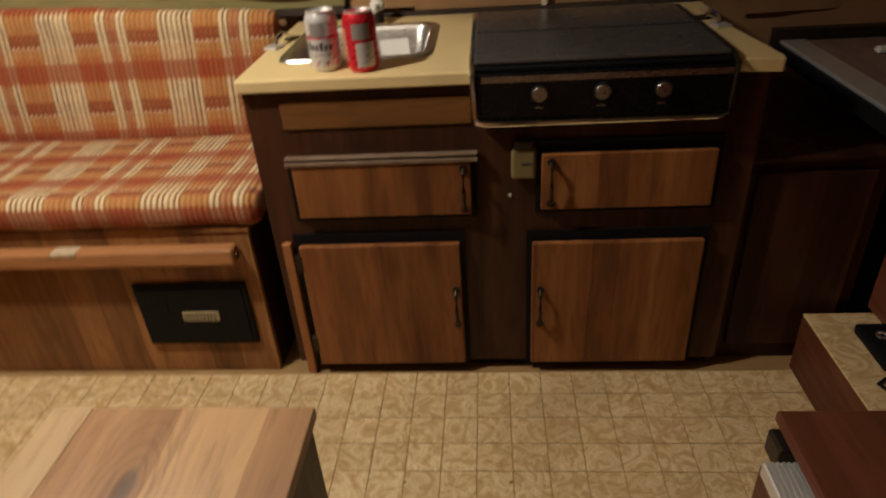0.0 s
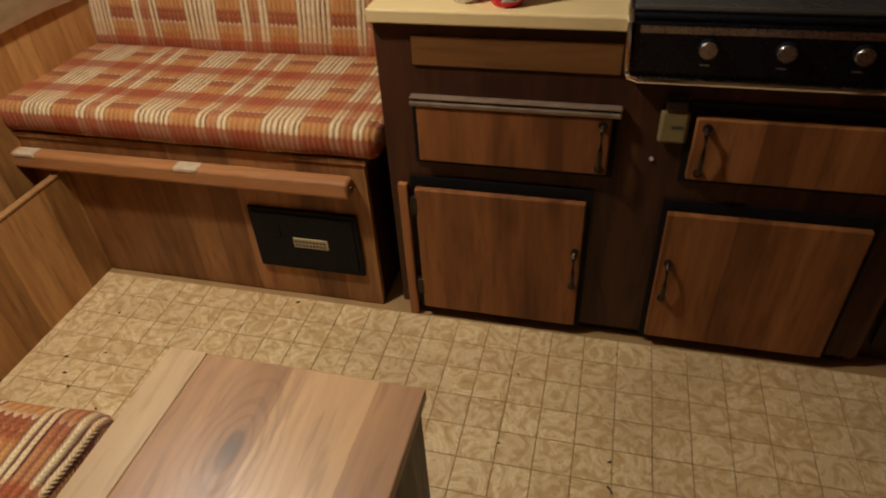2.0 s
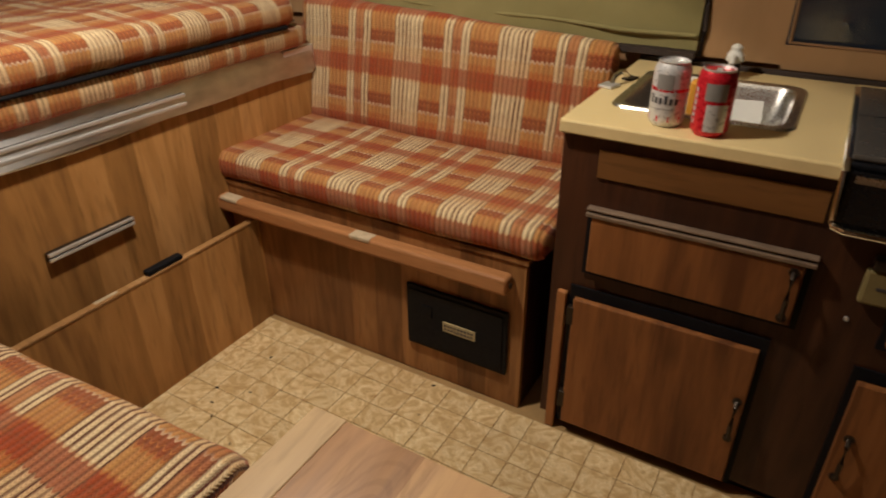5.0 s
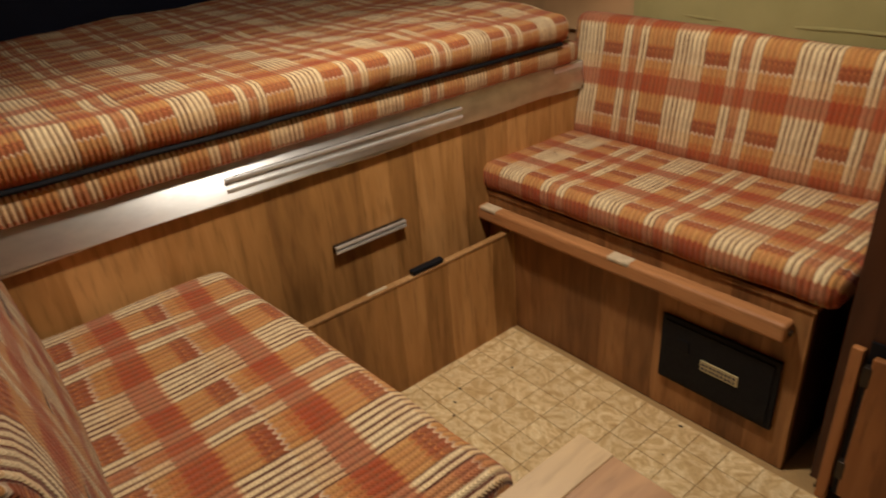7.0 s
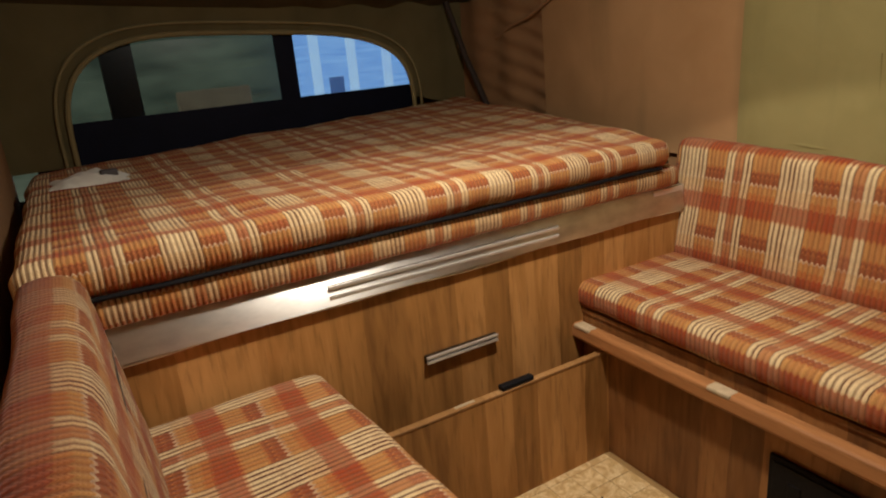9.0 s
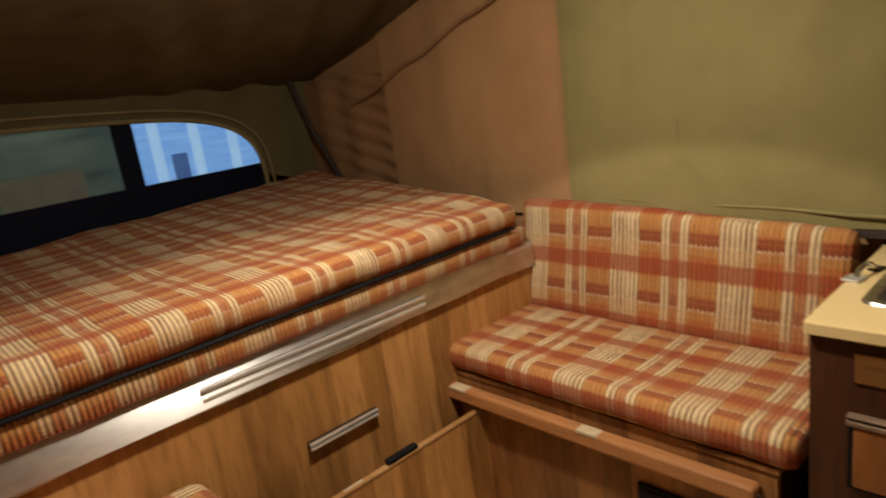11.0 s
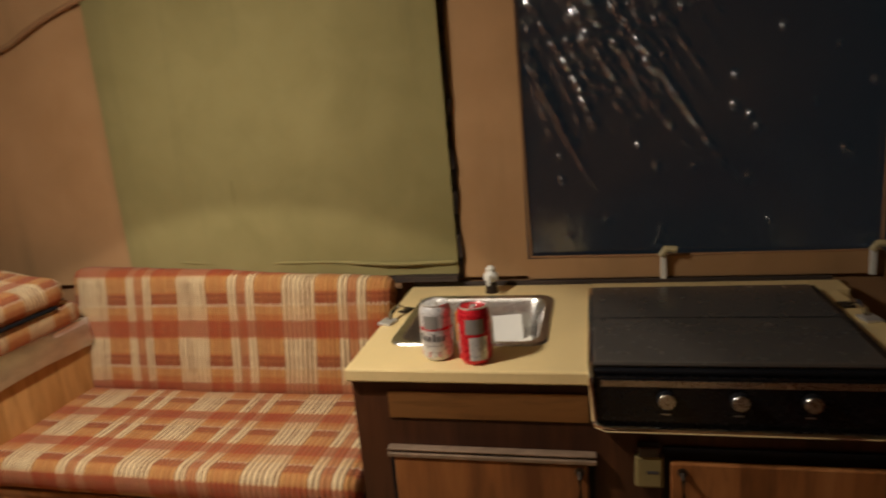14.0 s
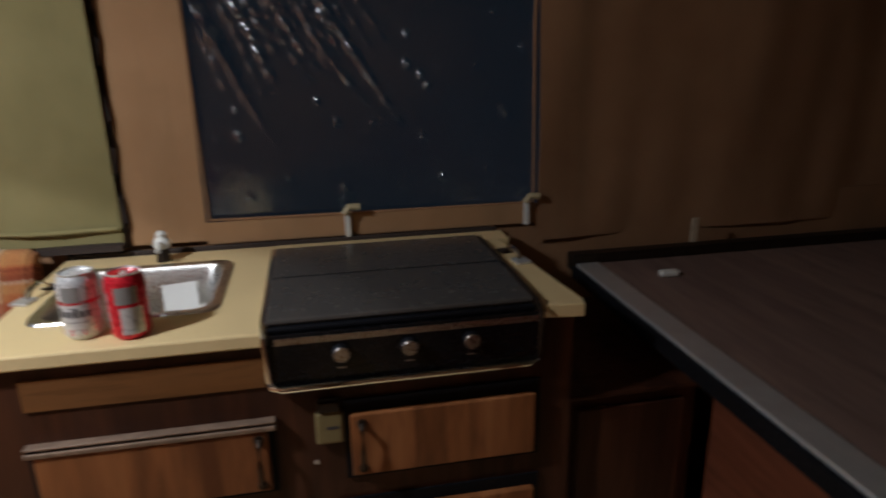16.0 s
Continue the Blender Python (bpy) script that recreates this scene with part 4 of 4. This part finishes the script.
part("basin", bowl([ring(SX0, SX1, SY0, SY1, 0.035, CTR_Z + 0.0005), ring(SX0 + 0.003, SX1 - 0.003, SY0 + 0.003, SY1 - 0.003, 0.035, CTR_Z + 0.005),
                    ring(SX0 + 0.020, SX1 - 0.020, SY0 + 0.020, SY1 - 0.020, 0.035, CTR_Z + 0.003), ring(SX0 + 0.026, SX1 - 0.026, SY0 + 0.026, SY1 - 0.026, 0.035, CTR_Z - 0.006),
                    ring(SX0 + 0.040, SX1 - 0.040, SY0 + 0.040, SY1 - 0.040, 0.04, CTR_Z - 0.115), ring(SX0 + 0.06, SX1 - 0.06, SY0 + 0.06, SY1 - 0.06, 0.04, CTR_Z - 0.127)]), "steel", sink, smooth=True)
part("drain", rod((0.22, 0.27, CTR_Z - 0.1268), (0.22, 0.27, CTR_Z - 0.124), 0.03), "chrome", sink, smooth=True)
junk = thing("plastic_cup", (0.31, 0.2, CTR_Z - 0.12), "white plastic cup lying in the sink", "cup")
bm = lathe([(0.001, 0.0), (0.028, 0.0), (0.038, 0.085), (0.040, 0.087), (0.036, 0.085), (0.026, 0.004)], (0, 0, 0))
bmesh.ops.transform(bm, matrix=pose(0.275, 0.20, CTR_Z - 0.080, 0, 78, 20), verts=bm.verts)
part("cup", bm, "white_plastic", junk, smooth=True)
box_a = thing("amber_carton", (0.2, 0.25, CTR_Z - 0.12), "small amber yellow carton standing in the sink", "carton")
part("carton", box((0.190, 0.170, CTR_Z - 0.124), (0.225, 0.200, CTR_Z + 0.055), bevel=0.003), "amber", box_a)
napkin = thing("paper_sheet", (0.27, 0.3, CTR_Z - 0.1), "white folded paper leaning in the sink", "paper")
bm = box((-0.035, -0.001, -0.05), (0.035, 0.001, 0.05))
bmesh.ops.transform(bm, matrix=pose(0.285, 0.31, CTR_Z - 0.055, -28, 0, 12), verts=bm.verts)
part("sheet", bm, "paper", napkin)

pump = thing("faucet", (0.23, 0.475, CTR_Z), "small white-topped hand pump faucet behind the sink", "faucet")
part("base", rod((0.225, 0.475, CTR_Z), (0.225, 0.475, CTR_Z + 0.03), 0.017, r2=0.013), "iron", pump, smooth=True)
part("head", lathe([(0.012, 0.03), (0.020, 0.036), (0.019, 0.048), (0.012, 0.058), (0.013, 0.066), (0.006, 0.072)], (0.225, 0.475, CTR_Z), seg=10), "white_plastic", pump)
part("spout", tube([(0.225, 0.472, CTR_Z + 0.045), (0.225, 0.445, CTR_Z + 0.048), (0.225, 0.425, CTR_Z + 0.036)], 0.006), "white_plastic", pump, smooth=True)


def latch(name, x, y, turn):
    t = thing(name, (x, y, CTR_Z), "chrome strap latch screwed to the countertop", "latch", "counter latches")
    m = pose(x, y, CTR_Z, 0, 0, turn)
    for nm, bm, mt in (("base_plate", box((-0.017, -0.060, 0.0002), (0.017, -0.020, 0.007), bevel=0.002), "alu"), ("rear_plate", box((-0.013, 0.03, 0.0002), (0.013, 0.065, 0.005), bevel=0.002), "iron"),
                       ("lever", tube([(0, -0.032, 0.006), (0, -0.024, 0.018), (0, 0.0, 0.025), (0, 0.02, 0.021), (0.002, 0.034, 0.009)], 0.0055), "chrome")):
        bmesh.ops.transform(bm, matrix=m, verts=bm.verts)
        part(nm, bm, mt, t, smooth=nm == "lever")
    return t


latch("counter_latch", 0.018, 0.290, -14)
latch("counter_latch", 1.022, 0.300, 10)


def can(x, y, body, accent, turn, label):
    t = thing("beer_can", (x, y, CTR_Z), label, "can", "cans by the sink")
    at = (x, y, CTR_Z)
    part("body", lathe([(0.0, 0.004), (0.022, 0.003), (0.026, 0.0005), (0.0325, 0.010), (0.0328, 0.014), (0.0328, 0.098), (0.0310, 0.106), (0.0272, 0.1135)], at), body, t, smooth=True)
    part("rim", lathe([(0.0272, 0.1130), (0.0278, 0.1165), (0.0262, 0.1170), (0.0245, 0.1120), (0.001, 0.1118)], at), "alu", t, "bare aluminium rim", smooth=True)
    part("tab", box((x - 0.005, y - 0.012, CTR_Z + 0.1122), (x + 0.005, y + 0.010, CTR_Z + 0.1145), bevel=0.001), "alu", t)

    def patch(nm, a0, a1, z0, z1, mt):
        def place(u, v):
            a = radians(turn + a0 + (a1 - a0) * u)
            return (x + 0.0331 * math.cos(a), y + 0.0331 * math.sin(a), CTR_Z + z0 + (z1 - z0) * v)
        part(nm, sheet(10, 2, place, 0.0003), mt, t, smooth=True)

    if body == "white_can":
        patch("lower_band", 0, 360, 0.012, 0.022, "red_can")
        patch("upper_band", 0, 180, 0.066, 0.072, "red_can")
        patch("emblem", 55, 110, 0.070, 0.097, "grey_print")
        for k in range(6):
            patch("print_bar", 40 + k * 16, 50 + k * 16, 0.044, 0.060 if k % 3 == 0 else 0.055, "ink")
        patch("fine_print", 50, 120, 0.034, 0.0355, "grey_print")
    else:
        patch("emblem", 60, 125, 0.066, 0.096, "grey_print")
        patch("panel", 70, 135, 0.012, 0.060, "white_can")
        for k in range(6):
            patch("print_bar", 22, 32, 0.022 + k * 0.011, 0.030 + k * 0.011, "white_can")
    return t


can(0.175, 0.064, "white_can", "red_can", 180, "opened white and red printed beer can")
can(0.255, 0.046, "red_can", "white_can", 190, "opened red printed beer can")

# stove
stove = thing("stove", (0.73, 0.25, 0.66), "black three-burner camper stove with closed lid", "stove")
part("body", box((0.482, -0.012, 0.668), (0.978, 0.455, 0.775), bevel=0.004), "black_enamel", stove)
lid = part("lid", box((0.480, 0.004, 0.786), (0.972, 0.450, 0.798), bevel=0.005), "black_glass", stove, "black folding stove lid")
part("lid_crease", box((0.484, 0.228, 0.7978), (0.968, 0.231, 0.7988)), "black", lid)
part("lid_lip", box((0.482, -0.004, 0.7755), (0.972, 0.010, 0.7858), bevel=0.003), "black", lid)
part("control_strip", box((0.494, -0.016, 0.758), (0.974, -0.0125, 0.770)), "steel", stove, "thin metal strip over the knobs")
part("control_panel", box((0.494, -0.0155, 0.690), (0.974, -0.0122, 0.757)), "black_enamel", stove)
part("lower_rail", tube([(0.480, 0.0, 0.680), (0.484, -0.014, 0.678), (0.50, -0.022, 0.676), (0.955, -0.022, 0.676), (0.972, -0.014, 0.678), (0.978, 0.0, 0.680)], 0.006), "chrome", stove, "chrome rail along the lower edge", smooth=True)
part("side_trim", tube([(0.477, 0.445, 0.792), (0.476, 0.01, 0.792), (0.477, -0.014, 0.775), (0.479, -0.015, 0.690)], 0.006), "chrome", stove, smooth=True)
part("side_trim", tube([(0.978, 0.445, 0.792), (0.979, 0.01, 0.792), (0.980, -0.014, 0.775), (0.979, -0.015, 0.690)], 0.005), "iron", stove, smooth=True)
for x in (0.607, 0.729, 0.844):
    at = pose(x, -0.0155, 0.736, 90, 0, 0)
    for nm, rows, mt, lbl in (("knob", [(0.016, 0.0), (0.0165, 0.002), (0.0155, 0.012), (0.0145, 0.014), (0.001, 0.014)], "black", ""), ("knob_cap", [(0.0140, 0.0142), (0.0148, 0.0148), (0.0138, 0.0162), (0.001, 0.0164)], "steel", "brushed steel knob face")):
        bm = lathe(rows, (0, 0, 0), seg=24)
        bmesh.ops.transform(bm, matrix=at, verts=bm.verts)
        part(nm, bm, mt, stove, lbl, smooth=True)
    part("print_bar", box((x - 0.008, -0.0162, 0.704), (x + 0.008, -0.0156, 0.7065)), "steel", stove)

# canvas clips over the counter
for i, (x, zz) in enumerate(((0.660, 0.79), (1.135, 0.79))):
    c = thing("canvas_clip", (x, WALL_Y - 0.02, zz), "cream plastic clip holding the window canvas", "clip", "canvas clips")
    part("strap", box((x - 0.008, WALL_Y - 0.022, zz), (x + 0.006, WALL_Y - 0.012, zz + 0.065), bevel=0.002), "white_plastic", c)
    part("hook", tube([(x - 0.008, WALL_Y - 0.024, zz + 0.062), (x + 0.004, WALL_Y - 0.026, zz + 0.080), (x + 0.030, WALL_Y - 0.026, zz + 0.078)], 0.009), "cream_plastic", c, smooth=True)
strap = thing("canvas_strap", (1.60, WALL_Y - 0.03, 0.72), "white strap hanging on the dark canvas", "strap")
part("strap", box((1.595, WALL_Y - 0.07, 0.72), (1.615, WALL_Y - 0.064, 0.79), bevel=0.002), "tape", strap)

# ---------- dark side: far bunk, corner box, step, dresser ----------
cb = thing("corner_box", (1.15, 0.2, 0), "low dark cabinet box beside the counter", "cabinet")
part("body", box((1.062, 0.050, 0.0), (1.36, 0.545, 0.548)), "cab_face", cb)
part("top", box((1.060, 0.030, 0.5485), (1.365, 0.545, 0.560), bevel=0.003), "cab_face", cb)
part("door", box((1.085, 0.036, 0.05), (1.33, 0.0495, 0.52), bevel=0.003), "cab_face", cb)
fb = thing("bunk", (1.8, -0.4, 0), "far bunk with bare plywood deck, unlit", "bunk")
part("deck", box((1.33, -1.95, 0.665), (2.38, 0.50, 0.677)), "plywood", fb, "bare plywood deck")
part("edge_rail", box((1.266, -1.95, 0.656), (1.3295, 0.50, 0.681), bevel=0.003), "alu", fb, "dull metal edge rail")
part("edge_seal", box((1.254, -1.95, 0.640), (1.2658, 0.50, 0.674), bevel=0.002), "black", fb, "black rubber seal")
part("front_panel", box((1.402, -1.95, 0.16), (1.42, 0.04, 0.655)), "dresser", fb)
part("rear_curb", box((1.254, 0.501, 0.660), (2.38, 0.535, 0.705)), "iron", fb)
scrap = thing("white_scrap", (1.30, 0.42, 0.716), "small white plastic piece on the plywood", "scrap")
part("piece", box((1.435, 0.345, 0.6775), (1.485, 0.370, 0.693), bevel=0.005), "white_plastic", scrap)
step = thing("wheel_step", (1.3, -0.2, 0), "low boxed step covered in tan vinyl", "step")
part("riser", box((1.242, -0.64, 0.0), (1.257, 0.010, 0.158)), "dresser", step)
part("tread", box((1.240, -0.64, 0.1585), (1.40, 0.010, 0.164), bevel=0.002), "tile", step)
bag = thing("black_case", (1.28, -0.12, 0.164), "black case with a cable on the step", "case")
part("case", box((1.318, -0.20, 0.1645), (1.398, -0.06, 0.190), bevel=0.008), "black", bag)
part("cable", tube([(1.36, -0.20, 0.172), (1.32, -0.215, 0.169), (1.29, -0.235, 0.169), (1.30, -0.26, 0.169), (1.34, -0.26, 0.169), (1.38, -0.24, 0.169)], 0.004), "black", bag, smooth=True)
part("ring", tube([(1.352 + 0.011 * math.cos(k * 0.63), -0.11 + 0.011 * math.sin(k * 0.63), 0.193) for k in range(11)], 0.003), "steel", bag, smooth=True)

dr = thing("dresser", (1.0, -0.9, 0), "reddish wood cabinet with an aluminium edge strip", "cabinet")
part("top", box((0.858, -1.6, 0.515), (1.40, -0.665, 0.531), bevel=0.003), "dresser", dr)
part("body", box((0.905, -1.6, 0.0), (1.40, -0.68, 0.5145)), "dresser", dr)
part("pale_side", box((0.893, -1.6, 0.02), (0.9045, -0.69, 0.51)), "cream_plastic", dr, "pale inner board")
al = part("aluminium_strip", box((0.832, -1.5, 0.470), (0.880, -0.712, 0.490), bevel=0.002), "alu", dr, "ribbed aluminium channel strip")
for k in range(7):
    part("rib", box((0.834 + k * 0.0066, -1.5, 0.4902), (0.8375 + k * 0.0066, -0.714, 0.4935)), "alu", al)
part("corner_block", box((0.850, -0.711, 0.472), (0.892, -0.672, 0.508), bevel=0.004), "iron", dr, "dark metal corner block")
part("side_board", box((0.838, -1.5, 0.0), (0.850, -0.700, 0.469)), "dresser", dr)

crumbs = thing("floor_crumbs", (0.3, -0.3, 0.0), "scattered dark crumbs lying on the vinyl floor", "crumbs", kind="stuff")
bm = bmesh.new()
random.seed(9)
for k in range(26):
    x, y, r = random.uniform(-0.8, 1.1), random.uniform(-0.62, -0.02), random.uniform(0.0015, 0.004)
    bmesh.ops.create_icosphere(bm, subdivisions=1, radius=r, matrix=pose(x, y, r * 0.45, 0, 0, random.uniform(0, 180)) @ Matrix.Diagonal((1.7, 0.8, 0.5, 1)))
part("crumbs", bm, "iron", crumbs)
twig = thing("dry_twig", (0.541, -0.41, 0.0), "tiny dark twig lying on the floor", "twig")
part("stem", tube([(0.535, -0.405, 0.002), (0.541, -0.412, 0.003), (0.545, -0.420, 0.002)], 0.002), "iron", twig, smooth=True)

# ---------- floor pieces ----------
random.seed(4)
tile_bm = box((-TILE / 2 + 0.0007, -TILE / 2 + 0.0007, -0.002), (TILE / 2 - 0.0007, TILE / 2 - 0.0007, 0.0), bevel=0.0012, cuts=1)
tile_me = bpy.data.meshes.new("tile")
tile_bm.to_mesh(tile_me)
tile_bm.free()
tile_me.materials.append(M["tile"])
rest = bmesh.new()
count = 0
for i in range(-14, 14):
    for j in range(-16, 3):
        x, y = 0.150 + TILE * (i + 0.5), -0.24 + TILE * (j + 0.5)
        if not (-0.95 < x < 1.27 and -1.5 < y < 0.12):
            continue
        if (y > 0.06 and (x < -0.08 or x > 0.04)) or (x < -0.05 and y < -0.80):
            continue
        if y > -0.80 and count < 300:
            t = new("tile", tile_me)
            t.parent, t.location = floor, (x, y, 0.0)
            count += 1
        else:
            made = bmesh.ops.create_cube(rest, size=1)["verts"]
            bmesh.ops.scale(rest, vec=(TILE - 0.0014, TILE - 0.0014, 0.002), verts=made)
            bmesh.ops.translate(rest, vec=(x, y, -0.001), verts=made)
more = part("tiles_beyond", rest, "tile", floor)
more["kind"] = "stuff"
